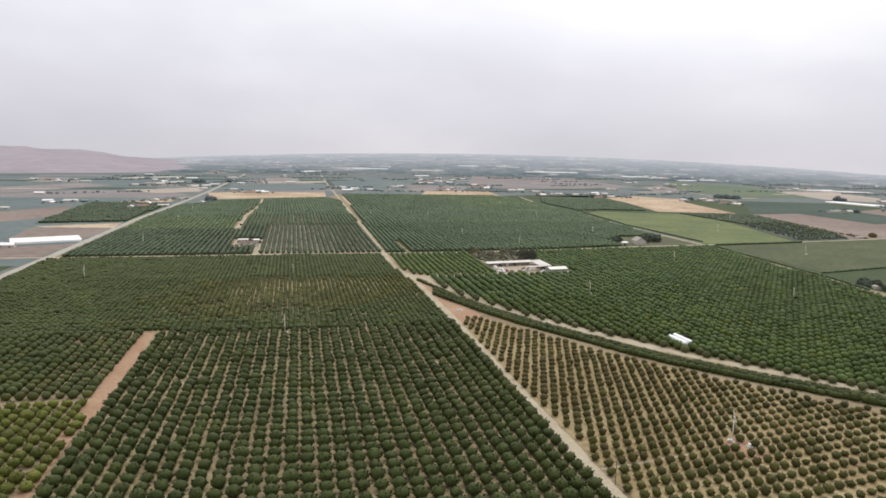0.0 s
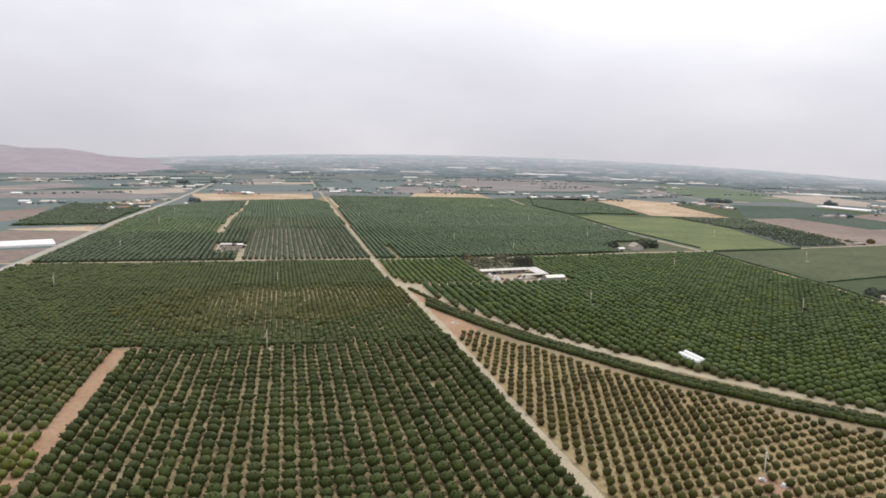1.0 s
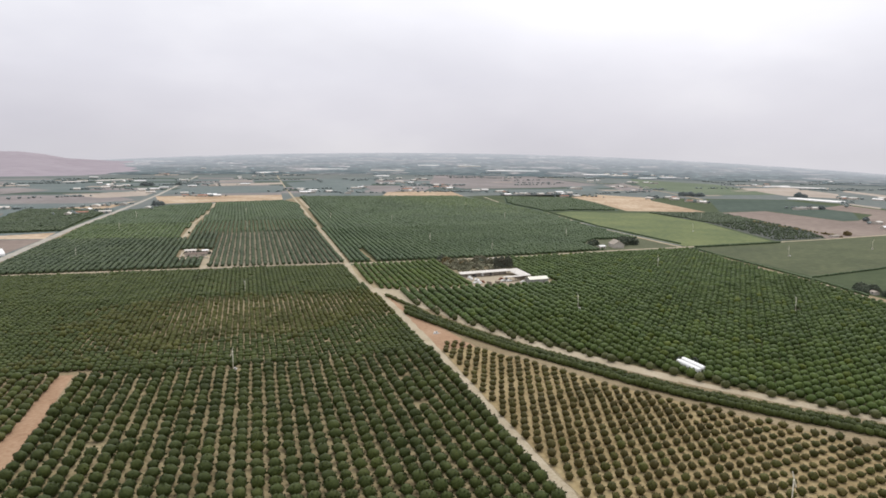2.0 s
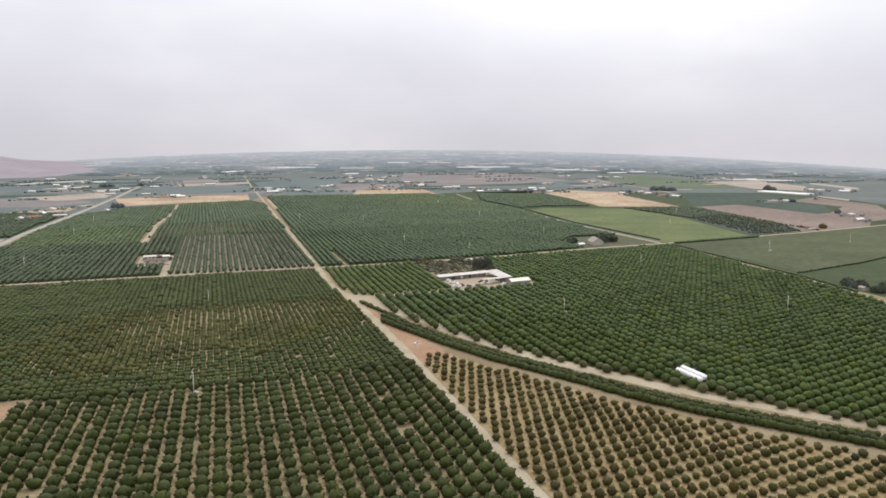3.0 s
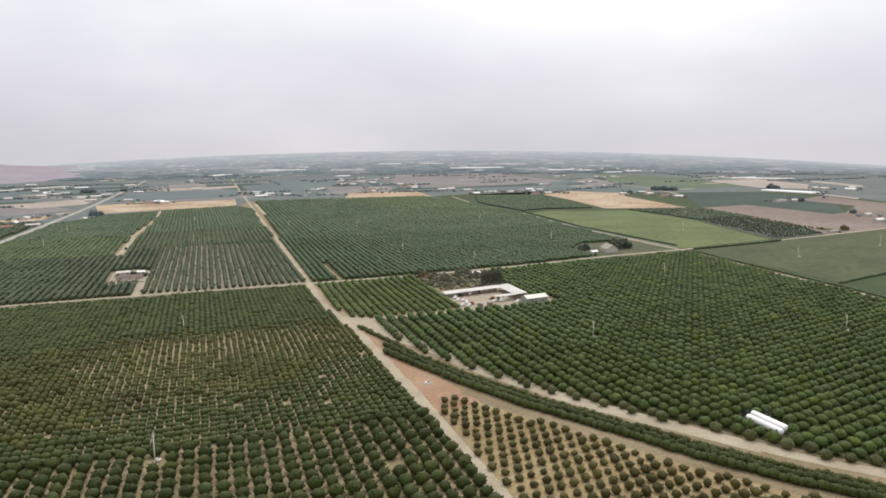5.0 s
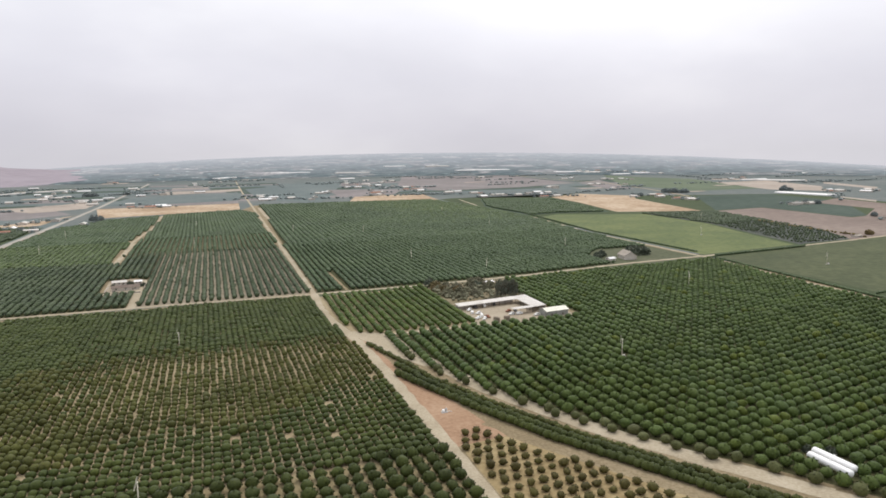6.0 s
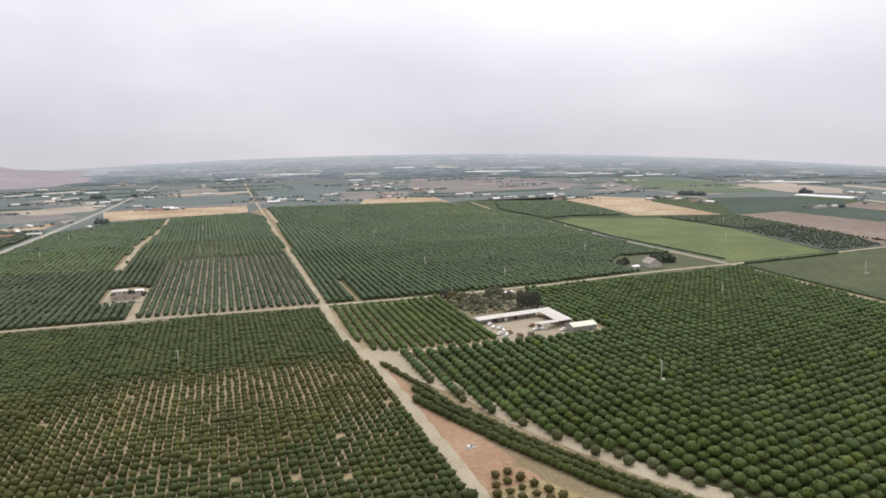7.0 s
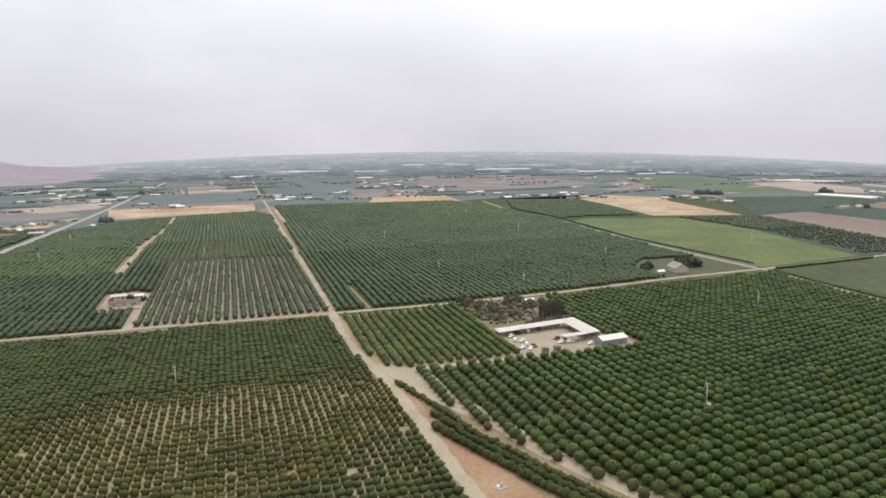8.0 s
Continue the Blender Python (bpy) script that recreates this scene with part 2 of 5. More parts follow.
M["white_metal"] = material("white_metal", (0.70, 0.68, 0.66), (0.80, 0.79, 0.78), (0.86, 0.85, 0.84), 0.15, 2.0, 0.45, bump=0.05, spec=0.5, per_object=0.05)
M["dusty_roof"] = material("dusty_roof", (0.46, 0.425, 0.375), (0.59, 0.555, 0.51), (0.69, 0.66, 0.62), 0.12, 1.5, 0.6, bump=0.05, spec=0.4, per_object=0.06)
M["white_film"] = material("white_film", (0.74, 0.72, 0.70), (0.82, 0.80, 0.78), (0.88, 0.87, 0.85), 0.05, 1.0, 0.5, spec=0.4)
M["grey_metal"] = material("grey_metal", (0.30, 0.30, 0.29), (0.42, 0.42, 0.41), (0.52, 0.52, 0.50), 0.3, 3.0, 0.45, metal=0.6, spec=0.5)
M["tower_paint"] = material("tower_paint", (0.55, 0.52, 0.40), (0.66, 0.62, 0.49), (0.75, 0.71, 0.59), 0.4, 4.0, 0.5, spec=0.5)
M["plaster"] = material("plaster", (0.42, 0.38, 0.33), (0.54, 0.49, 0.43), (0.62, 0.58, 0.52), 0.3, 3.0, 0.9, bump=0.2)
M["roof_grey"] = material("roof_grey", (0.20, 0.185, 0.17), (0.28, 0.26, 0.24), (0.36, 0.34, 0.31), 0.2, 3.0, 0.85, bump=0.3, per_object=0.25)
M["roof_brown"] = material("roof_brown", (0.12, 0.092, 0.075), (0.175, 0.135, 0.11), (0.235, 0.19, 0.155), 0.2, 3.0, 0.85, bump=0.3)
M["roof_tan"] = material("roof_tan", (0.27, 0.235, 0.195), (0.36, 0.315, 0.265), (0.44, 0.395, 0.34), 0.2, 3.0, 0.85, bump=0.3)
M["roof_red"] = material("roof_red", (0.22, 0.11, 0.08), (0.31, 0.16, 0.11), (0.38, 0.22, 0.16), 0.2, 3.0, 0.85, bump=0.3)
M["concrete"] = material("concrete", (0.36, 0.34, 0.31), (0.46, 0.44, 0.41), (0.55, 0.53, 0.50), 0.2, 3.0, 0.9, bump=0.2)
M["dark_wood"] = material("dark_wood", (0.07, 0.055, 0.045), (0.11, 0.09, 0.07), (0.16, 0.13, 0.10), 0.5, 5.0, 0.85, bump=0.3)
M["bin_wood"] = material("bin_wood", (0.20, 0.165, 0.12), (0.30, 0.25, 0.19), (0.40, 0.345, 0.27), 0.5, 4.0, 0.85, bump=0.3, per_object=0.12)
M["grey_sheet"] = material("grey_sheet", (0.20, 0.205, 0.185), (0.28, 0.285, 0.26), (0.35, 0.355, 0.33), 0.3, 2.0, 0.55, bump=0.1, spec=0.4)
M["cream_sheet"] = material("cream_sheet", (0.62, 0.60, 0.50), (0.74, 0.72, 0.61), (0.82, 0.80, 0.70), 0.15, 1.5, 0.5, bump=0.05, spec=0.4)
M["window_glass"] = material("window_glass", (0.02, 0.025, 0.03), (0.03, 0.035, 0.04), (0.04, 0.045, 0.05), 0.5, 3.0, 0.08, spec=0.6)
M["rubber"] = material("rubber", (0.015, 0.015, 0.015), (0.025, 0.025, 0.025), (0.04, 0.04, 0.04), 1.0, 8.0, 0.85)
M["paint_white"] = material("paint_white", (0.82, 0.82, 0.80), (0.88, 0.88, 0.86), (0.91, 0.91, 0.90), 0.5, 3.0, 0.3, spec=0.5)
M["paint_dark"] = material("paint_dark", (0.04, 0.045, 0.055), (0.06, 0.065, 0.08), (0.08, 0.085, 0.10), 0.5, 3.0, 0.3, spec=0.5)
M["paint_rust"] = material("paint_rust", (0.18, 0.07, 0.04), (0.27, 0.10, 0.05), (0.33, 0.15, 0.09), 0.5, 3.0, 0.6, spec=0.4)

# ---------------------------------------------------------------- helpers for meshes
rng = np.random.default_rng(7)


def relief(x, y):
    """Height of the land: flat near by, rising gently into the far distance."""
    x, y = np.asarray(x, float), np.asarray(y, float)
    az = np.degrees(np.arctan2(x, y))
    el = np.clip(-0.394 + 0.0384 * az - 0.00105 * az * az, -1.35, 0.0)
    top = np.maximum(0, 118 + np.tan(np.radians(el)) * 4800)
    s = np.clip((np.hypot(x, y) - 3000) / 1800, 0, 1)
    return top * s * s * (1.6 - 0.6 * s)


def np_mesh(name, verts, tris, mats, index=None, smooth=True):
    me = bpy.data.meshes.new(name)
    n, k = len(verts), len(tris)
    me.vertices.add(n)
    me.vertices.foreach_set("co", np.ascontiguousarray(verts, np.float32).ravel())
    me.loops.add(3 * k)
    me.loops.foreach_set("vertex_index", np.ascontiguousarray(tris, np.int32).ravel())
    me.polygons.add(k)
    me.polygons.foreach_set("loop_start", np.arange(0, 3 * k, 3, dtype=np.int32))
    if index is not None:
        me.polygons.foreach_set("material_index", np.ascontiguousarray(index, np.int32))
    me.polygons.foreach_set("use_smooth", np.full(k, smooth, bool))
    for m in mats:
        me.materials.append(m)
    me.update(calc_edges=True)
    return me


def bm_mesh(name, bm, mat, smooth=False):
    me = bpy.data.meshes.new(name)
    bmesh.ops.recalc_face_normals(bm, faces=bm.faces)
    if smooth:
        for f in bm.faces:
            f.smooth = True
    bm.to_mesh(me)
    bm.free()
    me.materials.append(mat)
    return me


def part(name, bm, mat, parent, label="", smooth=False):
    ob = new(name, bm_mesh(name, bm, mat, smooth))
    ob.parent = parent
    if label:
        ob["label"] = label
    return ob


def thing(name, label, category, group="", kind="", at=None):
    ob = new(name)
    if at is not None:
        ob.matrix_basis = at
    return tagged(ob, label, category, group, kind)


def box(size, centre=(0, 0, 0), bevel=0.0, bm=None):
    bm = bm or bmesh.new()
    made = bmesh.ops.create_cube(bm, size=1.0, matrix=Matrix.Translation(centre) @ Matrix.Diagonal((*size, 1)))
    if bevel:
        edges = list({e for v in made["verts"] for e in v.link_edges})
        bmesh.ops.bevel(bm, geom=edges, offset=bevel, segments=2, affect="EDGES", profile=0.5)
    return bm


def rod(a, b, r0, r1=None, seg=8, bm=None):
    bm = bm or bmesh.new()
    a, b = Vector(a), Vector(b)
    d = b - a
    m = Matrix.Translation((a + b) / 2) @ d.to_track_quat("Z", "Y").to_matrix().to_4x4()
    bmesh.ops.create_cone(bm, cap_ends=True, segments=seg, radius1=r0, radius2=r0 if r1 is None else r1, depth=d.length, matrix=m)
    return bm


def prism(profile, length, bm=None, axis="x"):
    """A profile of (across, up) points drawn out along an axis, centred."""
    bm = bm or bmesh.new()
    ends = []
    for s in (-length / 2, length / 2):
        ends.append([bm.verts.new((s, a, z) if axis == "x" else (a, s, z)) for a, z in profile])
    n = len(profile)
    bm.faces.new(ends[0][::-1])
    bm.faces.new(ends[1])
    for i in range(n):
        j = (i + 1) % n
        bm.faces.new((ends[0][i], ends[0][j], ends[1][j], ends[1][i]))
    return bm


def inside(px, py, poly):
    px, py = np.asarray(px), np.asarray(py)
    hit = np.zeros(px.shape, bool)
    for (x0, y0), (x1, y1) in zip(poly, poly[1:] + poly[:1]):
        cut = (y0 > py) != (y1 > py)
        with np.errstate(divide="ignore", invalid="ignore"):
            hit ^= cut & (px < (x1 - x0) * (py - y0) / (y1 - y0) + x0)
    return hit


# ---------------------------------------------------------------- ground, fields and roads
def ground_sheet():
    rings = np.concatenate([np.arange(0, 400, 40), np.arange(400, 3000, 130), np.arange(3000, 4841, 46)])
    n = 120
    ang = np.linspace(0, 2 * np.pi, n, endpoint=False)
    v = [(0.0, 0.0, 0.0)]
    for r in rings[1:]:
        x, y = r * np.sin(ang), r * np.cos(ang)
        v.extend(zip(x, y, relief(x, y)))
    t = []
    for j in range(n):
        t.append((0, 1 + (j + 1) % n, 1 + j))
    for i in range(len(rings) - 2):
        a, b = 1 + i * n, 1 + (i + 1) * n
        for j in range(n):
            k = (j + 1) % n
            t += [(a + j, a + k, b + k), (a + j, b + k, b + j)]
    ob = new("ground", np_mesh("ground", np.array(v), np.array(t), [M["plain"]]))
    return tagged(ob, "wide flat farmland plain of haze-greyed green and brown", "ground", kind="structure")


ground_sheet()


def field(name, poly, mat, label, lift=0.06, category="field", cell=0):
    """A field lying on the land, its edge kept to the polygon; far ones are cut finer so that they follow the rise."""
    bm = bmesh.new()
    vs = [bm.verts.new((x, y, 0)) for x, y in poly]
    bm.faces.new(vs)
    bmesh.ops.triangulate(bm, faces=bm.faces)
    for _ in range(cell):
        bmesh.ops.subdivide_edges(bm, edges=bm.edges[:], cuts=1, use_grid_fill=True)
    for v in bm.verts:
        v.co.z = float(relief(v.co.x, v.co.y)) + lift
    bmesh.ops.recalc_face_normals(bm, faces=bm.faces)
    ob = new(name, bm_mesh(name, bm, M[mat]))
    return tagged(ob, label, category, kind="structure")


def road(name, pts, width, mat, label, lift=0.12, wobble=0.35):
    """A dirt road along a polyline, with slightly ragged edges."""
    pts = [Vector((x, y)) for x, y in pts]
    fine = []
    for a, b in zip(pts, pts[1:]):
        k = max(1, int((b - a).length / 6))
        fine += [a.lerp(b, i / k) for i in range(k)]
    fine.append(pts[-1])
    soft = fine[:]
    for _ in range(3):
        soft = [soft[0]] + [(soft[i - 1] + 2 * soft[i] + soft[i + 1]) / 4 for i in range(1, len(soft) - 1)] + [soft[-1]]
    v, t = [], []
    for i, p in enumerate(soft):
        d = (soft[min(i + 1, len(soft) - 1)] - soft[max(i - 1, 0)]).normalized()
        s = Vector((d.y, -d.x))
        for k in (-1, -0.33, 0.33, 1):
            w = width / 2 * k + (rng.normal() * wobble if abs(k) == 1 else 0)
            q = p + s * w
            v.append((q.x, q.y, float(relief(q.x, q.y)) + lift + (0.03 if abs(k) < 1 else 0)))
    for i in range(len(soft) - 1):
        a = 4 * i
        for k in range(3):
            t += [(a + k, a + k + 1, a + k + 5), (a + k, a + k + 5, a + k + 4)]
    ob = new(name, np_mesh(name, np.array(v), np.array(t), [M[mat]]))
    return tagged(ob, label, "road", kind="structure")


ORCHARD_SOIL = [(-400, -190), (700, -190), (640, 480), (552, 556), (556, 740), (330, 736), (110, 738), (-236, 742), (-320, 500)]
field("field_1", ORCHARD_SOIL, "soil", "bare tan soil under the citrus orchards", 0.03)
field("field_2", [(-232, 742), (112, 742), (560, 760), (560, 1000), (596, 1220), (604, 1500), (585, 1738), (370, 1762), (150, 1780), (112, 1656), (-136, 1545), (-208, 1400), (-226, 1150)], "soil",
      "tan soil between the rows of the northern orchards", 0.03)
field("field_41", [(-90, 446), (-30, 434), (111, 424), (112, 560), (108, 590), (60, 596), (-60, 604), (-92, 560)], "pale_soil", "pale sandy soil under small citrus trees", 0.05)
field("field_42", [(114, -60), (117, 300), (120, 400), (122, 434), (136, 434), (152, 404), (167, 377), (193, 330), (231, 280), (274, 231), (301, 203), (331, 176), (437, 65), (430, -60)], "dry_grass", "dry weedy tan soil under young citrus trees", 0.055)
field("field_43", [(-78, -60), (108, -60), (109, 235), (111, 330), (112, 418), (-75, 427)], "sand", "pale tan soil under round citrus trees", 0.05)
field("field_44", [(-25, 747), (112, 744), (122, 1040), (-18, 1040)], "grey_yard", "pale soil lanes between trimmed citrus rows", 0.05)
field("field_45", [(116, 726), (213, 729), (208, 594), (137, 593), (124, 598), (119, 610), (114, 656)], "pale_soil", "pale soil lanes of a small grove", 0.05)
field("field_51", [(137, 548), (144, 522), (150, 494), (159, 469), (171, 438), (191, 404), (208, 378), (224, 356), (242, 327), (263, 299), (293, 258), (338, 217), (419, 147), (475, 320), (510, 456), (524, 520), (531, 586), (142, 586)], "shaded_weeds",
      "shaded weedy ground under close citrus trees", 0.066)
field("field_52", [(287, 587), (531, 587), (544, 690), (550, 742), (430, 742), (322, 730), (292, 727), (286, 692), (279, 672), (277, 612), (287, 608)], "shaded_weeds", "shaded weedy ground under citrus trees by the farmyard", 0.066)
field("field_53", [(123, 743), (212, 741), (330, 748), (440, 764), (434, 812), (480, 858), (548, 850), (556, 1000), (588, 1222), (596, 1480), (578, 1732), (372, 1756), (158, 1772), (154, 1520), (136, 1220), (128, 1000)], "shaded_weeds",
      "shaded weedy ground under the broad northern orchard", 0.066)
field("field_55", [(520, 398), (1200, 630), (1500, 1290), (1500, 1480), (1060, 1640), (1030, 1775), (890, 1690), (650, 1775), (606, 1748), (592, 1230), (566, 770), (528, 500)], "dark_crop", "dull green weedy verges between the eastern fields", 0.045, cell=2)
field("field_56", [(-430, 555), (-252, 555), (-243, 748), (-236, 1000), (-217, 1400), (-208, 1640), (-660, 1640), (-560, 1200)], "far_crop", "dull green weedy verges between the western fields", 0.045, cell=1)
field("field_68", [(118, 726), (214, 730), (322, 726), (552, 736), (578, 776), (440, 775), (320, 756), (214, 748), (118, 750)], "verge", "weedy verge beside the dirt crossroad", 0.04)
field("field_69", [(-226, 749), (-33, 747), (-33, 804), (-60, 804), (-61, 879), (-36, 885), (-24, 872), (-20, 1040), (-57, 1040), (-59, 976), (-69, 976), (-222, 994)], "shaded_weeds", "shaded weedy ground under dense citrus rows", 0.06)
field("field_54", [(144.0, 745), (146.8, 745), (148.0, 850), (145.6, 850)], "soil", "bare strip where a row of trees is missing", 0.078)
field("field_50", [(116, 604), (140, 596), (146, 556), (150, 520), (140, 522), (130, 548), (122, 580)], "dirt_road", "pale bare dirt where farm tracks meet", 0.085)
field("field_3", [(113, 592), (114, 520), (115, 480), (116.5, 420), (143, 422), (136, 468), (129, 495), (124, 514), (125, 540), (121, 585)], "red_soil", "bare reddish dirt triangle beside the farm road", 0.07)
field("field_4", [(-90, 300), (-88.5, 350), (-90, 392), (-89, 431), (-78.6, 430), (-78.4, 372), (-78.2, 328), (-77.6, 288), (-82.6, 286), (-83.0, 250), (-80.5, -60), (-86, -60), (-88, 240), (-89, 286)], "red_soil",
      "reddish bare dirt lane between two orchard blocks", 0.07)
field("field_5", [(204, 588), (206, 632), (204, 642), (240, 652), (272, 654), (274, 608), (284, 604), (282, 590), (255, 586)], "grey_yard", "beige trampled dirt farmyard among citrus trees", 0.08, "yard")
field("field_6", [(205, 642), (213, 732), (250, 736), (300, 734), (290, 690), (276, 672), (272, 652), (240, 650)], "scrub_soil", "weedy dirt ground behind the barn", 0.052, "yard")
field("field_7", [(-57, 806), (-25, 806), (-22.2, 868), (-38, 880), (-58, 876)], "grey_yard", "brownish dirt yard round a farmhouse", 0.08, "yard")
field("field_8", [(-32.2, 744), (-25.2, 744), (-24.2, 812), (-22, 868), (-26, 868), (-31.6, 810)], "dirt_road", "pale dirt drive up to a farmhouse", 0.09, "road")
field("field_9", [(-67.5, 978), (-61, 978), (-57, 1170), (-63, 1172)], "dirt_road", "pale bare dirt strip beside an orchard", 0.08)
field("field_10", [(425, 757), (552, 764), (553, 858), (474, 868), (427, 824)], "verge", "rough grass plot round a farmhouse", 0.07, "yard")
field("field_11", [(172, 204), (186, 203), (190, 214), (182, 222), (173, 217)], "red_soil", "bare reddish pad round a wind machine", 0.06, "yard")
field("field_12", [(567, 770), (722, 785), (800, 1022), (815, 1192), (664, 1264), (612, 1232), (575, 1010)], "lime_crop", "bright green low crop field", 0.10, cell=1)
field("field_13", [(818, 1212), (972, 1186), (896, 892), (830, 792), (732, 786), (806, 1020)], "nursery_soil", "weedy grey soil of a young tree nursery", 0.09, cell=1)
field("field_14", [(554, 556), (566, 752), (714, 766), (822, 780), (985, 800), (1150, 815), (860, 640), (660, 574)], "olive_crop", "dull olive-green low crop field", 0.10, cell=1)
field("field_15", [(528, 480), (552, 550), (660, 570), (880, 640), (1150, 800), (1200, 640), (700, 420), (520, 400)], "dark_crop", "dark green crop field beyond a dirt road", 0.09, cell=1)
field("field_16", [(955, 1180), (1106, 1198), (1085, 985), (1130, 990), (1055, 856), (985, 806), (826, 786), (896, 890)], "fallow", "ploughed grey-brown fallow field", 0.11, cell=1)
field("field_17", [(890, 1672), (1027, 1765), (1105, 1620), (1042, 1520), (952, 1198), (796, 1258), (862, 1500)], "straw", "dry straw-coloured harvested field", 0.11, cell=1)
field("field_18", [(376, 1770), (603, 1746), (642, 1999), (435, 1962)], "straw", "pale dry straw-coloured field", 0.11, cell=1)
field("field_19", [(-156, 1600), (112, 1668), (122, 1872), (-190, 1850)], "straw", "long pale straw-coloured field", 0.11, cell=1)
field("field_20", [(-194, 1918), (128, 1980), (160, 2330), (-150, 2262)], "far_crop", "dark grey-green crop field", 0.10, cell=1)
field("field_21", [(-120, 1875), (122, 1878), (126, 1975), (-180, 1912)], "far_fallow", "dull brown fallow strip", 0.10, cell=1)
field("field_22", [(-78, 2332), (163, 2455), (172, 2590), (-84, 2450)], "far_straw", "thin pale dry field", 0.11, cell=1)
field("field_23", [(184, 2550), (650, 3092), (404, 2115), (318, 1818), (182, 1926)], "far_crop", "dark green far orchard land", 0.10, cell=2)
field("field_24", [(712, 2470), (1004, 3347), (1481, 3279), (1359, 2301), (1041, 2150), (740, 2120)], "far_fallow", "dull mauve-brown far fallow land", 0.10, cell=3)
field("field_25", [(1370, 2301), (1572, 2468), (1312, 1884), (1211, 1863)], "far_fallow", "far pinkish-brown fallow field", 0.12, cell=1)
field("field_26", [(1816, 2787), (1919, 2324), (1656, 1691), (1379, 1702), (1404, 2074)], "hazed_green", "far green crop field", 0.12, cell=2)
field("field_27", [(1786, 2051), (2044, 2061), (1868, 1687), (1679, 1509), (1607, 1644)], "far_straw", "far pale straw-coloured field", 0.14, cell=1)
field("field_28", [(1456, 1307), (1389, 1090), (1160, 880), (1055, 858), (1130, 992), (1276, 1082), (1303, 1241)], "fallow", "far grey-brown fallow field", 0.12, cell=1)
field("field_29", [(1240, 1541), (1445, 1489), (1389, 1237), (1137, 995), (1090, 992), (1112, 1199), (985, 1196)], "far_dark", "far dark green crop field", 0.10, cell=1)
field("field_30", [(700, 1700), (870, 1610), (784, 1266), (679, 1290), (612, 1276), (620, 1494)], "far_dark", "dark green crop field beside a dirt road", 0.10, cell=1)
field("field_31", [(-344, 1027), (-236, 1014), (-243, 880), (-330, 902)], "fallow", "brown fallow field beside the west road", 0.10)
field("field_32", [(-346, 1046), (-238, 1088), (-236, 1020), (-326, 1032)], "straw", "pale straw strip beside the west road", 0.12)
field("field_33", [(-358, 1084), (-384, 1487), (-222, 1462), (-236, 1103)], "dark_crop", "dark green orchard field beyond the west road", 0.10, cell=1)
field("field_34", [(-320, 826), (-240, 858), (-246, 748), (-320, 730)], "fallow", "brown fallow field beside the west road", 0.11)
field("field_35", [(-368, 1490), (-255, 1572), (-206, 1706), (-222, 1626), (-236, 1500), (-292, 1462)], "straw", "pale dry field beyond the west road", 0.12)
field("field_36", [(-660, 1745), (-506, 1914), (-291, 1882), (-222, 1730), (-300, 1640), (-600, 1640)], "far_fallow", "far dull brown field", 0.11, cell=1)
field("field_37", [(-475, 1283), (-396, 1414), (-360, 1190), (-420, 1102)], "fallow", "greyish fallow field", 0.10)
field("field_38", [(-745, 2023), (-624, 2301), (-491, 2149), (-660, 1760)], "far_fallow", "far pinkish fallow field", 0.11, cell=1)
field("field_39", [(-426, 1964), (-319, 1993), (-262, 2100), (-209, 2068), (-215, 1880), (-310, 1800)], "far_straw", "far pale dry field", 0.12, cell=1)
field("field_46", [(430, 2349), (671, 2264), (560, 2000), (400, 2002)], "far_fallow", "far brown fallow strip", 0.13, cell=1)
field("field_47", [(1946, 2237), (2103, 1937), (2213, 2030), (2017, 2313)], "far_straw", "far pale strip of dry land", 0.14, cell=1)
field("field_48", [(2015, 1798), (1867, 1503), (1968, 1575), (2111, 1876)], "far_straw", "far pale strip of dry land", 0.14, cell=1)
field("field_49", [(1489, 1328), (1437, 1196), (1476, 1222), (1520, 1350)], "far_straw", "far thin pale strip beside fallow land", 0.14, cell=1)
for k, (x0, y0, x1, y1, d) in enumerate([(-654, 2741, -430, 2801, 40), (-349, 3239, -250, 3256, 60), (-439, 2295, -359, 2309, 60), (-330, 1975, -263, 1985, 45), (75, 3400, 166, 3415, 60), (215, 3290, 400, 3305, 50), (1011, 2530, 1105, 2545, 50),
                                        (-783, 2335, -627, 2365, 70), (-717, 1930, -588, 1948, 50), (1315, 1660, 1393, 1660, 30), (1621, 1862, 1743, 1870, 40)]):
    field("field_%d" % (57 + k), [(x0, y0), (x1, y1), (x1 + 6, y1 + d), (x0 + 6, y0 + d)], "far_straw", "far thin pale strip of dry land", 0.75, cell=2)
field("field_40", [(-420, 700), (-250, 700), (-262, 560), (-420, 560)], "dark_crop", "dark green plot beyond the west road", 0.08)


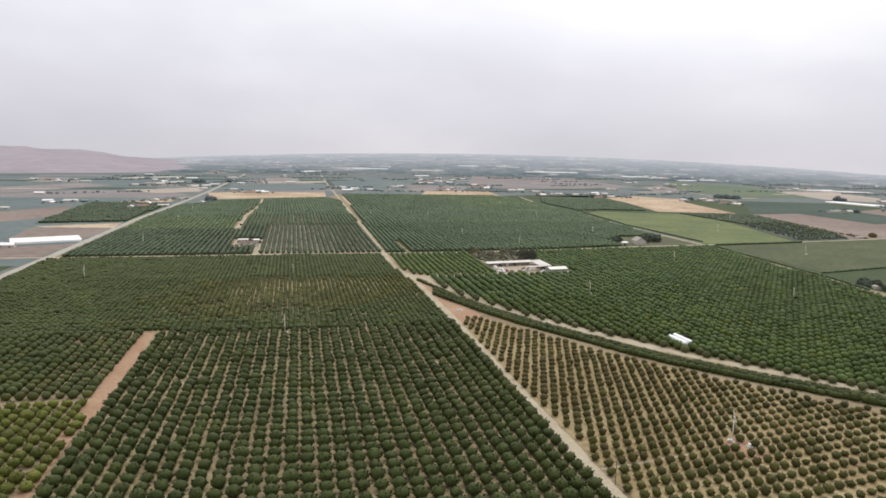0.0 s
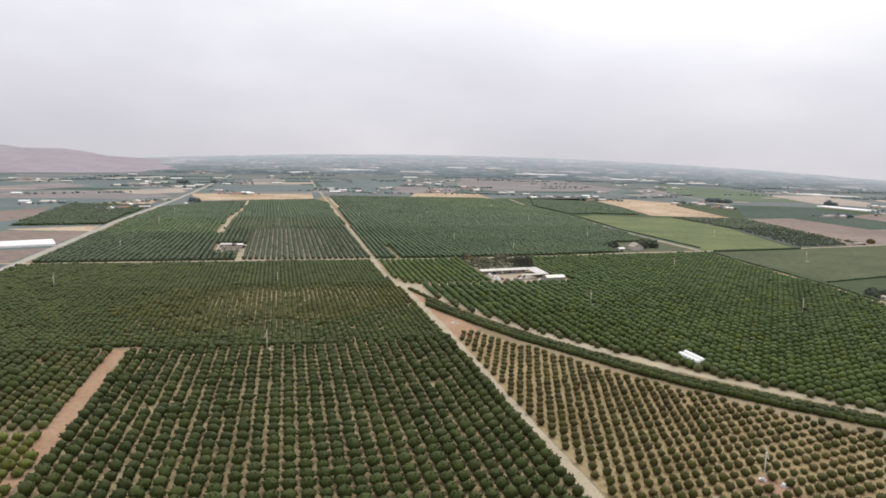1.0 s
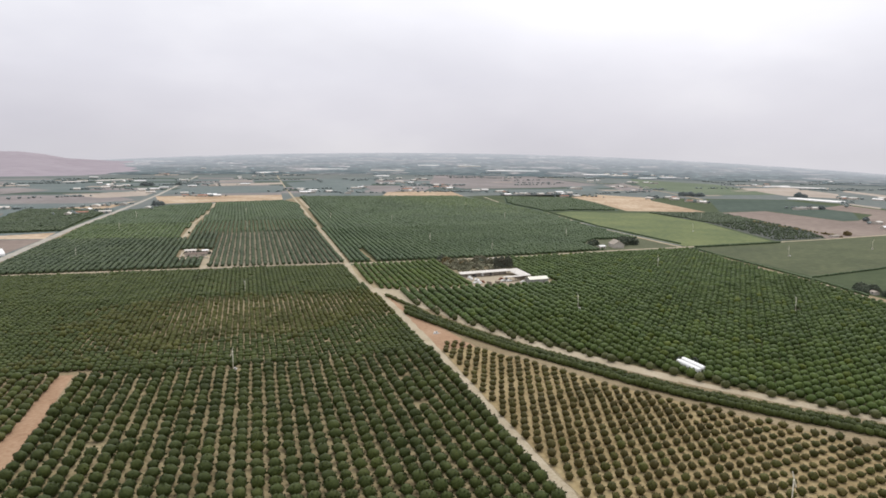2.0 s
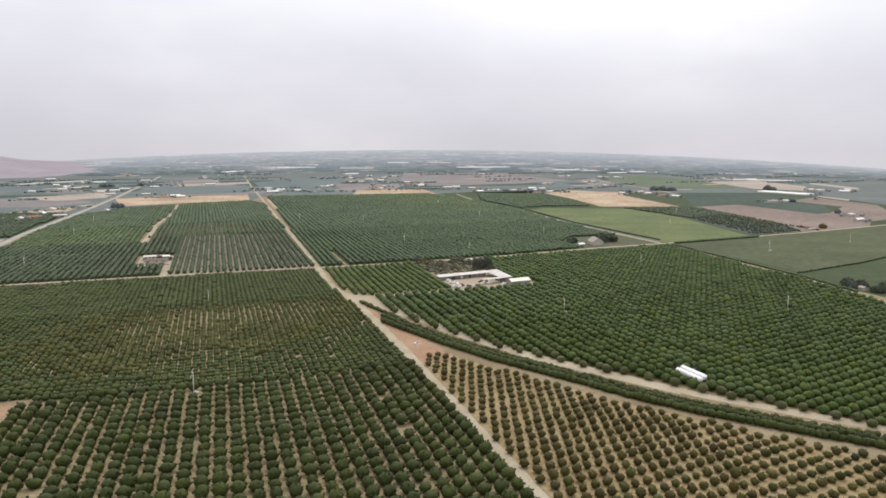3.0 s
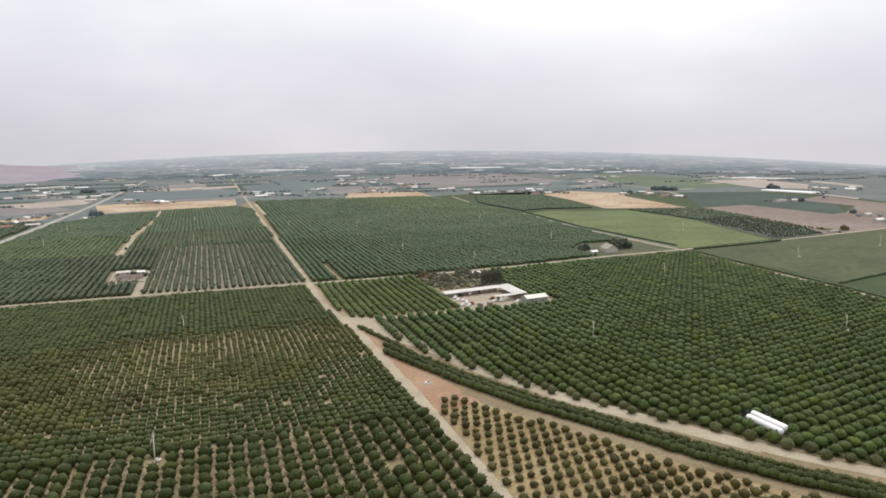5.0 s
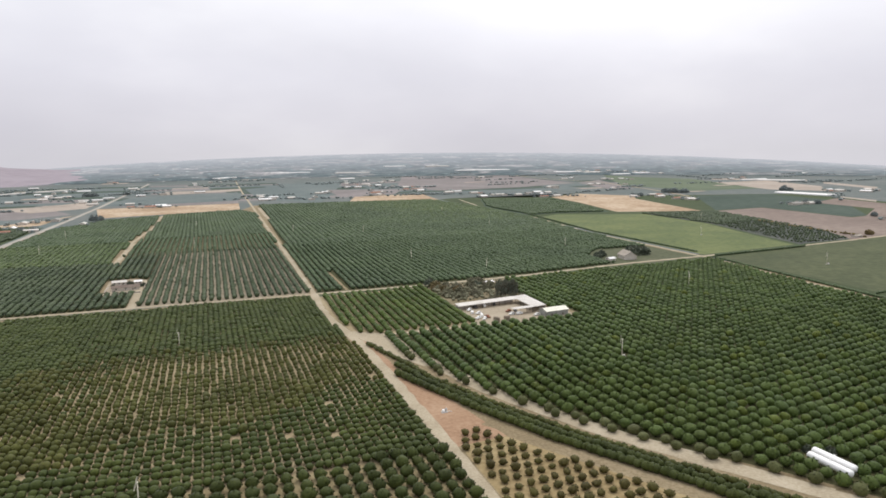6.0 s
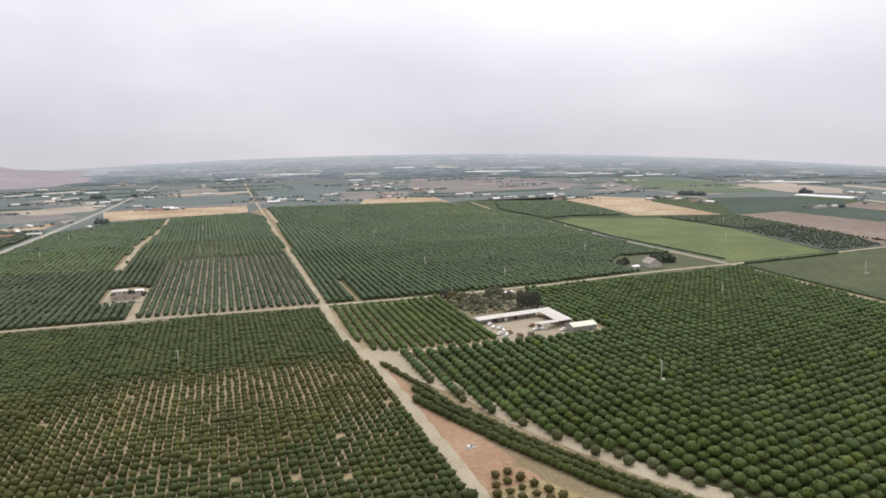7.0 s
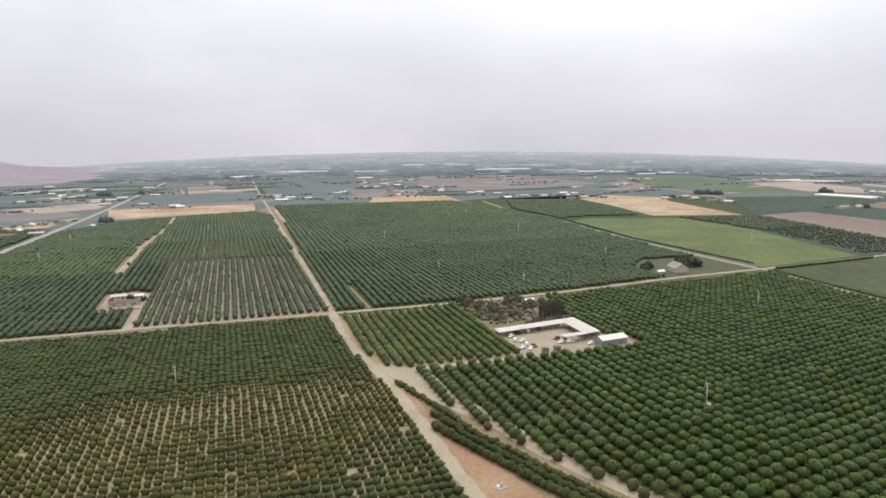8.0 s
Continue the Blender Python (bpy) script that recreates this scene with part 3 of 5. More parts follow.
def patchwork():
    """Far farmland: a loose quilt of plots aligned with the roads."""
    kinds = ["far_crop", "far_crop", "far_dark", "far_fallow", "far_crop", "far_dark", "far_crop", "far_straw", "far_fallow"]
    r = random.Random(5)
    quilt = {}
    y = 1950.0
    while y < 3060:
        d = r.uniform(60, 130)
        x = -1500 + r.uniform(0, 200)
        while x < 3900:
            w = r.uniform(90, 380)
            if math.hypot(x, y) > 1950 and math.hypot(x + w, y + d) < 3060:
                kind = r.choice(kinds)
                if kind != "far_straw" or w < 220:
                    quilt.setdefault(kind, []).append((x, y, x + w * 0.985, y + d * (0.96 if kind != "far_straw" else 0.5)))
            x += w
        y += d
    for kind, rects in sorted(quilt.items()):
        v, t = [], []
        for x0, y0, x1, y1 in rects:
            nx, ny = 6, 4
            base = len(v)
            for j in range(ny + 1):
                for i in range(nx + 1):
                    x, y = x0 + (x1 - x0) * i / nx, y0 + (y1 - y0) * j / ny
                    v.append((x, y, float(relief(x, y)) + 0.045))
            for j in range(ny):
                for i in range(nx):
                    a = base + j * (nx + 1) + i
                    t += [(a, a + 1, a + nx + 2), (a, a + nx + 2, a + nx + 1)]
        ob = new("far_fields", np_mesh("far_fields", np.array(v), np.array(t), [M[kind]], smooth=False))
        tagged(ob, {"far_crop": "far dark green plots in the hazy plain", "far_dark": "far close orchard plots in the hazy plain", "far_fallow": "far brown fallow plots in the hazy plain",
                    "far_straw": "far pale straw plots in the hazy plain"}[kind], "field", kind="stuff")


patchwork()

MAIN = [(108, -160), (109, 60), (111, 190), (113, 275), (116, 392), (118, 500), (118, 560), (116, 602), (110.5, 652), (112, 700), (115, 740)]
road("road_1", MAIN, 6.3, "dirt_road", "pale beige dirt farm road between orchards", 0.14)
road("road_2", [(115, 736), (119, 850), (124, 1000), (130, 1240), (143, 1700), (158, 2240), (195, 3330)], 4.8, "dirt_road", "straight pale dirt road running to the horizon", 0.15)
road("road_3", [(-330, 753), (-236, 748), (-100, 746), (0, 744), (115, 739), (215, 736), (320, 741), (450, 757), (557, 762), (720, 775), (825, 785), (985, 806), (1160, 828)], 5.7, "dirt_road",
     "pale dirt crossroad between orchard blocks", 0.16)
road("road_4", [(-245, 560), (-240, 657), (-236, 775), (-231, 1000), (-228, 1150), (-212, 1420), (-203, 1600), (-190, 1914), (-178, 2450), (-160, 3200)], 10.0, "grey_road", "grey-beige country road along the west side", 0.15)
road("road_5", [(480, 330), (512, 456), (527, 520), (534, 607), (545, 680), (556, 760), (562, 900), (566, 1011), (598, 1215), (606, 1480), (650, 1720)], 4.6, "dirt_road", "narrow pale dirt road past the eastern orchard", 0.13)
road("road_6", [(117, 606), (128, 596), (138, 592), (139.8, 554.2), (149.8, 512.2), (157.8, 474.2), (169.8, 443.2), (183.8, 410.2), (198.8, 383.2), (213.8, 358.2), (227, 336)], 9.5,
     "dirt_road", "pale curving dirt track along a hedge", 0.13)
road("road_12", [(223, 343), (230, 331.5), (250.5, 305), (273.5, 277), (300, 247.5), (340, 210.5), (415, 145.5)], 7.0, "dirt_road", "narrower pale end of a curving dirt track", 0.125)
road("road_7", [(118, 600), (136, 592), (170, 592), (207, 591)], 3.6, "dirt_road", "pale dirt headland track", 0.12)
road("road_8", [(-63, 1171), (-46, 1365), (-41, 1600)], 4.0, "dirt_road", "thin pale dirt path between orchards", 0.12)
road("road_9", [(1462, 3169), (1450, 2247), (1316, 1805), (1200, 1500)], 9.0, "dirt_road", "far pale country road", 0.6)
road("road_10", [(140, 438), (156, 408), (171, 381), (184, 356), (196, 333), (210, 309), (230, 280), (250, 255), (271, 230), (298, 202), (330, 175)], 5.0, "soil", "tan bare strip along a hedge", 0.10)
road("road_13", [(115, 207.3), (135, 208.9), (157, 211.4)], 1.3, "dirt_road", "thin pale footpath between young trees", 0.11, wobble=0.12)
road("road_11", [(152, 1250), (150, 1500), (156, 1710)], 7.0, "dirt_road", "pale dirt track beside the straight road", 0.13)


def far_distance():
    """Backdrop of the hazy far plain, its haze painted into the colour; a band from the last built fields to the
    skyline.
    """
    m = bpy.data.materials.new("far_distance")
    m.use_nodes = True
    nt = m.node_tree
    p = nt.nodes["Principled BSDF"]
    p.inputs["Roughness"].default_value = 1.0
    p.inputs["Specular IOR Level"].default_value = 0.1
    co = nt.nodes.new("ShaderNodeTexCoord")

    def layer(scale, stops, kind):
        mp = nt.nodes.new("ShaderNodeMapping")
        mp.inputs["Scale"].default_value = scale
        nt.links.new(co.outputs["Object"], mp.inputs[0])
        te = nt.nodes.new(kind)
        te.inputs["Scale"].default_value = 1.0
        nt.links.new(mp.outputs[0], te.inputs["Vector"])
        src = te.outputs[0]
        if kind == "ShaderNodeTexVoronoi":
            te.distance = "CHEBYCHEV"
            sp = nt.nodes.new("ShaderNodeSeparateColor")
            nt.links.new(te.outputs["Color"], sp.inputs[0])
            src = sp.outputs[0]
        else:
            te.inputs["Detail"].default_value = 3.0
        r = nt.nodes.new("ShaderNodeValToRGB")
        ramp_stops(r, stops)
        nt.links.new(src, r.inputs[0])
        return r.outputs[0]

    def over(a, b, how="MULTIPLY", fac=1.0):
        x = nt.nodes.new("ShaderNodeMixRGB")
        x.blend_type = how
        x.inputs[0].default_value = fac
        nt.links.new(a, x.inputs[1])
        nt.links.new(b, x.inputs[2])
        return x.outputs[0]

    plots = layer((0.0075, 0.0098, 0.0), [(0.0, (0.070, 0.102, 0.108)), (0.45, (0.100, 0.132, 0.136)), (0.70, (0.128, 0.155, 0.158)), (0.86, (0.18, 0.185, 0.182)), (0.97, (0.30, 0.29, 0.285))], "ShaderNodeTexVoronoi")
    hedges = layer((0.016, 0.0125, 0.0), [(0.36, (0.50, 0.56, 0.60)), (0.47, (1, 1, 1)), (0.60, (1, 1, 1)), (0.68, (1.25, 1.22, 1.2))], "ShaderNodeTexNoise")
    specks = layer((0.026, 0.019, 0.0), [(0.36, (0.62, 0.66, 0.70)), (0.46, (1, 1, 1)), (0.635, (1, 1, 1)), (0.67, (2.7, 2.65, 2.6))], "ShaderNodeTexNoise")
    # painted haze: the plots fade to pale blue-grey towards the skyline
    ln = nt.nodes.new("ShaderNodeVectorMath")
    ln.operation = "LENGTH"
    nt.links.new(co.outputs["Object"], ln.inputs[0])
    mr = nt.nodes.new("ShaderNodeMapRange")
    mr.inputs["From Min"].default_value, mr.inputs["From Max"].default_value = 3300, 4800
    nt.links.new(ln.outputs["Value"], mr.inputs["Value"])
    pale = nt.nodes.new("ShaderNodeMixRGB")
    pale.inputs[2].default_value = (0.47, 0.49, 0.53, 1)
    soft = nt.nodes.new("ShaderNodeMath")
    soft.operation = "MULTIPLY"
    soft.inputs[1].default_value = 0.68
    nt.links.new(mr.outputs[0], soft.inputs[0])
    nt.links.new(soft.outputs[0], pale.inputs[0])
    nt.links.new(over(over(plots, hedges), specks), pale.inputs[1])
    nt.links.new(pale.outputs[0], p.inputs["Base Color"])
    az = np.radians(np.arange(-100, 101, 2.0))
    rs = np.arange(3330, 4841, 45)
    v, t = [], []
    for a in az:
        x, y = rs * np.sin(a), rs * np.cos(a)
        v.extend(zip(x, y, relief(x, y) + 1.0))
    k = len(rs)
    for i in range(len(az) - 1):
        for j in range(k - 1):
            a = i * k + j
            t += [(a, a + 1, a + k + 1), (a, a + k + 1, a + k)]
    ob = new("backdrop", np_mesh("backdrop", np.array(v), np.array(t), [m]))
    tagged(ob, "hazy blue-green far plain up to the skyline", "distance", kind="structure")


far_distance()


def hills():
    """Low bare hills at the left of the plain."""
    prof = [(-80, 0.9), (-50, 0.9), (-35, 0.55), (-27, 0.35), (-22, 0.05), (-20, -0.10), (-18.5, -0.10), (-17.5, -0.26), (-15, -0.24), (-13.5, -0.42), (-12, -0.72), (-10, -0.84), (-7, -1.0), (-3, -1.4)]
    az = np.arange(-80, -2.9, 0.5)
    el = np.interp(az, [p[0] for p in prof], [p[1] for p in prof])
    rs = np.linspace(3250, 4700, 22)
    v = []
    for a, e in zip(az, el):
        top = 117 + math.tan(math.radians(e)) * 4500
        for r in rs:
            s = (r - 3250) / 1250
            k = min(1.0, s) ** 1.1 * (1.0 if s <= 1 else max(0.0, 1 - (s - 1) * 1.2))
            x, y = r * math.sin(math.radians(a)), r * math.cos(math.radians(a))
            n = noise.fractal(Vector((x / 420, y / 420, 0.3)), 0.9, 2.1, 4)
            z = top * k + 9 * n * min(1, 3 * k) * (0.0 if s > 0.93 else 1.0)
            v.append((x, y, max(z, float(relief(x, y)) - 2 + 3 * k)))
    t, m = [], len(rs)
    for i in range(len(az) - 1):
        for j in range(m - 1):
            a = i * m + j
            t += [(a, a + 1, a + m + 1), (a, a + m + 1, a + m)]
    ob = new("hills", np_mesh("hills", np.array(v), np.array(t), [M["hill"]]))
    tagged(ob, "bare pinkish-brown hills at the edge of the plain", "hills", kind="structure")


hills()

# ---------------------------------------------------------------- trees
def ico(level):
    bm = bmesh.new()
    bmesh.ops.create_icosphere(bm, subdivisions=level, radius=1.0)
    bm.verts.ensure_lookup_table()
    v = np.array([p.co[:] for p in bm.verts])
    t = np.array([[p.index for p in f.verts] for f in bm.faces])
    bm.free()
    return v, t


ICO = {k: ico(k) for k in (1, 2, 3)}


def crown(seed, level, leaves, lump=0.16, leaf=0.26, dome=1.55, drop=0.0):
    """A leafy crown of radius 1 standing on z = 0: a lumpy core and many loose leaf sprays that roughen and open its outline."""
    r = np.random.default_rng(seed)
    v, t = ICO[level]
    v = v.copy()
    ax = r.normal(size=(9, 3))
    ax /= np.linalg.norm(ax, axis=1)[:, None]
    amp = r.uniform(-0.7, 1.0, 9) * lump
    swell = 1 + (np.clip(v @ ax.T, 0, 1) ** 4 * amp).sum(1) + r.normal(size=len(v)) * lump * 0.35
    v = v * swell[:, None]
    low = v[:, 2] < 0
    v[low, :2] *= (1 - 0.25 * np.abs(v[low, 2:3]))
    v[:, 2] = (v[:, 2] + 0.85) / 1.85 * dome + drop
    v[:, 2] = np.maximum(v[:, 2], drop + 0.03)
    vs, ts, base = [v], [t], len(v)
    for _ in range(leaves):
        d = r.normal(size=3)
        d[2] = abs(d[2]) * 0.9 - 0.25
        d /= np.linalg.norm(d)
        k = int(np.argmax((v - [0, 0, drop + dome * 0.46]) @ d))
        c = v[k] * (1 + r.uniform(-0.06, 0.05)) + r.normal(size=3) * 0.04
        n = d + r.normal(size=3) * 0.7
        n /= np.linalg.norm(n)
        a = np.cross(n, [0.2, 0.1, 1.0])
        a /= np.linalg.norm(a) + 1e-6
        b = np.cross(n, a)
        s = leaf * r.uniform(0.6, 1.25)
        q = [c - a * s - b * s * 0.5, c + a * s * 0.9 - b * s * 0.6 + n * s * 0.3, c + a * s * 0.7 + b * s * 0.6, c - a * s * 0.6 + b * s * 0.7 + n * s * 0.25]
        vs.append(np.array(q))
        ts.append(np.array([[base, base + 1, base + 2], [base, base + 2, base + 3]]))
        base += 4
    return np.concatenate(vs), np.concatenate(ts)


LOD = {"near": [crown(10 + i, 2, 40, lump=0.15, leaf=0.18) for i in range(6)], "mid": [crown(30 + i, 2, 8, lump=0.15, leaf=0.22) for i in range(6)],
       "far": [crown(50 + i, 1, 3, lump=0.12, leaf=0.3) for i in range(6)], "hedge": [crown(70 + i, 2, 30, lump=0.12, leaf=0.18, dome=1.7) for i in range(6)]}


def planted(name, xy, radius, mat, lod, label, category="orchard", squash=1.0, trunk=False, vary=0.07):
    """Many trees in one mesh of leafy crowns, each turned, scaled and shaped by chance."""
    n = len(xy)
    if n == 0:
        return None
    pick = rng.integers(0, 6, n)
    turn = rng.uniform(0, 2 * np.pi, n)
    ratio = rng.uniform(0.9, 1.1, n)
    size = radius * np.clip(rng.normal(1, vary, n), 0.55, 1.35)
    tall = size * squash * rng.uniform(0.88, 1.12, n)
    zs = relief(xy[:, 0], xy[:, 1])
    radius = float(np.mean(radius))
    vs, ts, base = [], [], 0
    for k in range(6):
        v, t = LOD[lod][k]
        for i in np.nonzero(pick == k)[0]:
            c, s = np.cos(turn[i]), np.sin(turn[i])
            p = np.empty_like(v)
            p[:, 0] = (v[:, 0] * c - v[:, 1] * s) * size[i] * ratio[i] + xy[i, 0]
            p[:, 1] = (v[:, 0] * s + v[:, 1] * c) * size[i] / ratio[i] + xy[i, 1]
            p[:, 2] = v[:, 2] * tall[i] + zs[i]
            vs.append(p)
            ts.append(t + base)
            base += len(v)
    tris = np.concatenate(ts)
    index = np.zeros(len(tris), int)
    mats = [M[mat]]
    if trunk:
        sv, st = [], []
        for i in range(n):
            w = 0.14
            x, y = xy[i]
            sv.append([(x - w, y - w, 0), (x + w, y - w, 0), (x + w, y + w, 0), (x - w, y + w, 0), (x, y, radius * 1.1)])
            st.append(np.array([[0, 1, 4], [1, 2, 4], [2, 3, 4], [3, 0, 4]]) + base)
            base += 5
        vs.append(np.array(sv).reshape(-1, 3))
        tris = np.concatenate([tris] + st)
        index = np.concatenate([index, np.ones(4 * n, int)])
        mats.append(M["bark"])
    ob = new(name, np_mesh(name, np.concatenate(vs), tris, mats, index))
    return tagged(ob, label, category, kind="stuff")


def rows(poly, sx, sy, jitter=0.2, skip=0.015, slant=0.0, holes=(), anchor=None, stagger=0.0, tilt=0.0, ox=0.0, closing=0.0):
    """Planting points on a grid inside a polygon; anchor is one tree's place, slant and tilt skew the rows, stagger offsets every other one,
    closing sets the rows nearer to one another towards the east."""
    xs, ys = [p[0] for p in poly], [p[1] for p in poly]
    ax, ay = anchor or (min(xs) + ox, min(ys))
    k = np.arange(math.floor((min(xs) - ax) / sx) - 12, math.ceil((max(xs) - ax) / sx) + 13)
    j = np.arange(math.floor((min(ys) - ay) / sy) - 12, math.ceil((max(ys) - ay) / sy) + 13)
    k, j = (a.ravel() for a in np.meshgrid(k, j))
    near = np.clip(k, 0, 14)
    gx = ax + k * sx - closing * (near * near / 2 + 14 * (k - near) * (k > 14)) + (j % 2) * stagger * sx + slant * j * sy
    gy = ay + j * sy + tilt * (gx - ax)
    keep = inside(gx, gy, poly) & (rng.random(gx.size) > skip)
    for hx, hy, hr in holes:
        keep &= np.hypot(gx - hx, gy - hy) > hr
    p = np.stack([gx, gy], 1)[keep]
    return p + rng.normal(size=p.shape) * jitter


def single_trees(xy, radius, mat, label, group, name="citrus_tree", squash=1.0, leaves=130, drop=0.12, lump=0.11):
    """Trees built one by one: each a trunk and a crown; six shapes are shared."""
    models = []
    for i in range(6):
        v, t = crown(100 + i, 2, leaves, lump=lump, leaf=0.15, dome=1.5 * squash, drop=drop)
        me = np_mesh("crown", v * radius, t, [M[mat]])
        bm = bmesh.new()
        rod((0, 0, -0.05), (0.05, 0.03, radius), 0.17, 0.11, 7, bm)
        for a in (0.4, 2.5, 4.6):
            rod((0.03, 0.02, radius * 0.55), (math.cos(a) * radius * 0.5, math.sin(a) * radius * 0.5, radius * 1.1), 0.09, 0.04, 5, bm)
        models.append((me, bm_mesh("trunk", bm, M["bark"], True)))
    for i, (x, y) in enumerate(xy):
        me, tm = models[int(rng.integers(0, 6))]
        s = float(np.clip(rng.normal(1, 0.07), 0.65, 1.2))
        tree = thing(name, label, "tree", group, at=pose(x, y, 0, 0, 0, float(rng.uniform(0, 360))) @ Matrix.Diagonal((s, s, s * float(rng.uniform(0.9, 1.1)), 1)))
        for nm, data in (("trunk", tm), ("crown", me)):
            o = new(nm, data)
            o.parent = tree


def split(p, test):
    k = test(p[:, 0], p[:, 1])
    return p[k], p[~k]


FANS = [(-168, 618), (-162, 840), (-157, 1086), (-157, 1262), (10, 611), (1, 415), (8, 868), (22, 1320), (19, 1068), (253, 493), (246, 870), (255, 1130), (297, 780), (429, 638), (413, 443),
        (455, 888), (463, 1133), (480, 1393), (180, 218), (688, 909), (634, 668), (794, 690), (834, 1070), (160, 1190)]
HOLES = [(x, y, 2.4) for x, y in FANS]

# large round citrus trees on the near left block
A = rows([(-84.5, -40), (105.5, -40), (107.6, 120), (109.2, 235), (111.2, 330), (112, 419), (40, 421), (-76.5, 428), (-79.2, 290), (-79.6, 230)], 6.14, 7.2, jitter=0.16, skip=0.004, holes=HOLES + [(-49, 331, 4)], slant=0.028, tilt=-0.1, anchor=(-74.9, 126.2))
near_a, rest_a = split(A, lambda x, y: (y > 172) & (y < 276) & (x > -22) & (x < 106))
single_trees(near_a, 2.5, "leaf_dark", "round dark green citrus tree on bare soil", "citrus trees of the near orchard", squash=1.08)
rest_a, back_a = split(rest_a, lambda x, y: y > 150)
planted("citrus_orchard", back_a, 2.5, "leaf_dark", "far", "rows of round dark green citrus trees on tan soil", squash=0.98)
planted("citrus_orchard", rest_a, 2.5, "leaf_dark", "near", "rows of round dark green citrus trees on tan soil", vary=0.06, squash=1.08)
# yellowish young block and darker block west of the dirt lane
C = rows([(-230, -40), (-83.8, -40), (-83.8, 240), (-83.8, 290), (-85, 312), (-260, 314), (-260, 150)], 5.6, 6.4, jitter=0.2, holes=HOLES, slant=0.0227, anchor=(-260.8, 150))
near_c, back_c = split(C, lambda x, y: y > 170)
planted("citrus_orchard", near_c, 2.3, "leaf_yellow", "near", "yellow-green young citrus trees in rows", trunk=True)
planted("citrus_orchard", back_c, 2.3, "leaf_yellow", "far", "yellow-green young citrus trees in rows")
H = rows([(-238, 319), (-87.6, 319), (-86.4, 360), (-85.6, 432), (-236, 434)], 5.7, 6.2, jitter=0.2, skip=0.02, holes=HOLES, slant=0.0227, tilt=-0.07)
browned = rng.random(len(H)) < np.clip((H[:, 0] + 130) / 60, 0.03, 0.45)
planted("citrus_orchard", H[~browned], 2.5, "leaf_dark", "mid", "dense dark green citrus rows west of a dirt lane")
planted("citrus_orchard", H[browned], 2.2, "leaf_olive", "mid", "browned dull citrus trees beside a dirt lane")
# middle block: small olive trees with bare gaps, closing up to the north
B = rows([(-234, 434), (-82, 433), (-30, 425), (112, 420), (114.5, 500), (114.5, 560), (112, 605), (107.5, 650), (109, 728), (-232, 732)], 3.67, 5.3, jitter=0.16, skip=0.004, slant=0.012, tilt=-0.06,
         holes=HOLES + [(35, 462, 2.3), (56, 455, 2.3), (76, 448, 2.3), (-44, 455, 2.3), (36, 500, 2.3), (58, 492, 2.3), (78, 488, 2.3)])
thin = np.array([noise.noise(Vector((x / 60, y / 60, 2.0))) for x, y in B])
band = np.maximum(np.exp(-((B[:, 1] - 558) / 38) ** 2) * np.clip((B[:, 0] + 50) / 50, 0.1, 1.0), 0.8 * np.exp(-((B[:, 1] - 500) / 34) ** 2 - ((B[:, 0] + 15) / 60) ** 2))
open_up = np.clip(0.42 + thin * 0.6 + band * 0.9, 0, 1.25) * (B[:, 1] < 600 + 30 * thin)
girth = np.clip(2.0 - 0.42 * open_up, 1.45, 2.0)
ragged = rng.normal(size=len(B))
olive = (B[:, 1] < 588 + 40 * thin + 14 * ragged) & (B[:, 0] > -85 + 60 * thin + 22 * ragged)
belt = olive & (B[:, 1] < 474 + 45 * thin + 0.12 * B[:, 0] + 9 * ragged)
olive &= ~belt
planted("citrus_orchard", B[belt], girth[belt] * 1.05, "leaf_dark", "mid", "close small green citrus trees along the block's southern edge", vary=0.08, squash=0.9)
planted("citrus_orchard", B[olive], girth[olive], "leaf_olive", "mid", "small olive-brown citrus trees with sandy gaps", vary=0.1, squash=1.2)
planted("citrus_orchard", B[~olive & ~belt], girth[~olive & ~belt], "leaf_block", "mid", "dense dark green citrus rows by the crossroad", squash=1.0)
# young brownish trees in the triangle between road and hedge
D = rows([(113.5, -40), (115.5, 110), (116.5, 300), (120, 400), (123, 433), (134, 434), (150, 404), (165, 377), (179, 353), (191.5, 330.5), (207, 308), (228.5, 279.5), (249.5, 255.5), (271, 231), (298, 203), (328, 176), (386, 115), (420, 60), (420, -40)], 5.4, 6.1,
         jitter=0.17, skip=0.002, holes=HOLES + [(181, 212, 4.6)], anchor=(157.6, 354.4), stagger=0.5, tilt=0.135, slant=-0.0127)
greener = rng.random(len(D)) < np.clip((300 - D[:, 1]) / 110, 0, 1)
near_d = (D[:, 0] < 195) & (D[:, 1] > 172) & (D[:, 1] < 330)
back_d = ~near_d & (D[:, 1] <= 140)
for k, leaf, tone in ((~greener, "leaf_young", "brownish-green"), (greener, "leaf_sapling", "olive-green")):
    single_trees(D[near_d & k], 1.64, leaf, "small %s young citrus tree on tan soil" % tone, "young citrus trees of the triangle block", squash=1.25, leaves=80, lump=0.15, drop=0.02, name="young_citrus_tree")
    planted("citrus_orchard", D[~near_d & ~back_d & k], 1.64, leaf, "near", "small %s young citrus trees on tan soil" % tone, trunk=True, vary=0.1)
planted("citrus_orchard", D[back_d], 1.64, "leaf_sapling", "far", "small olive-green young citrus trees on tan soil")
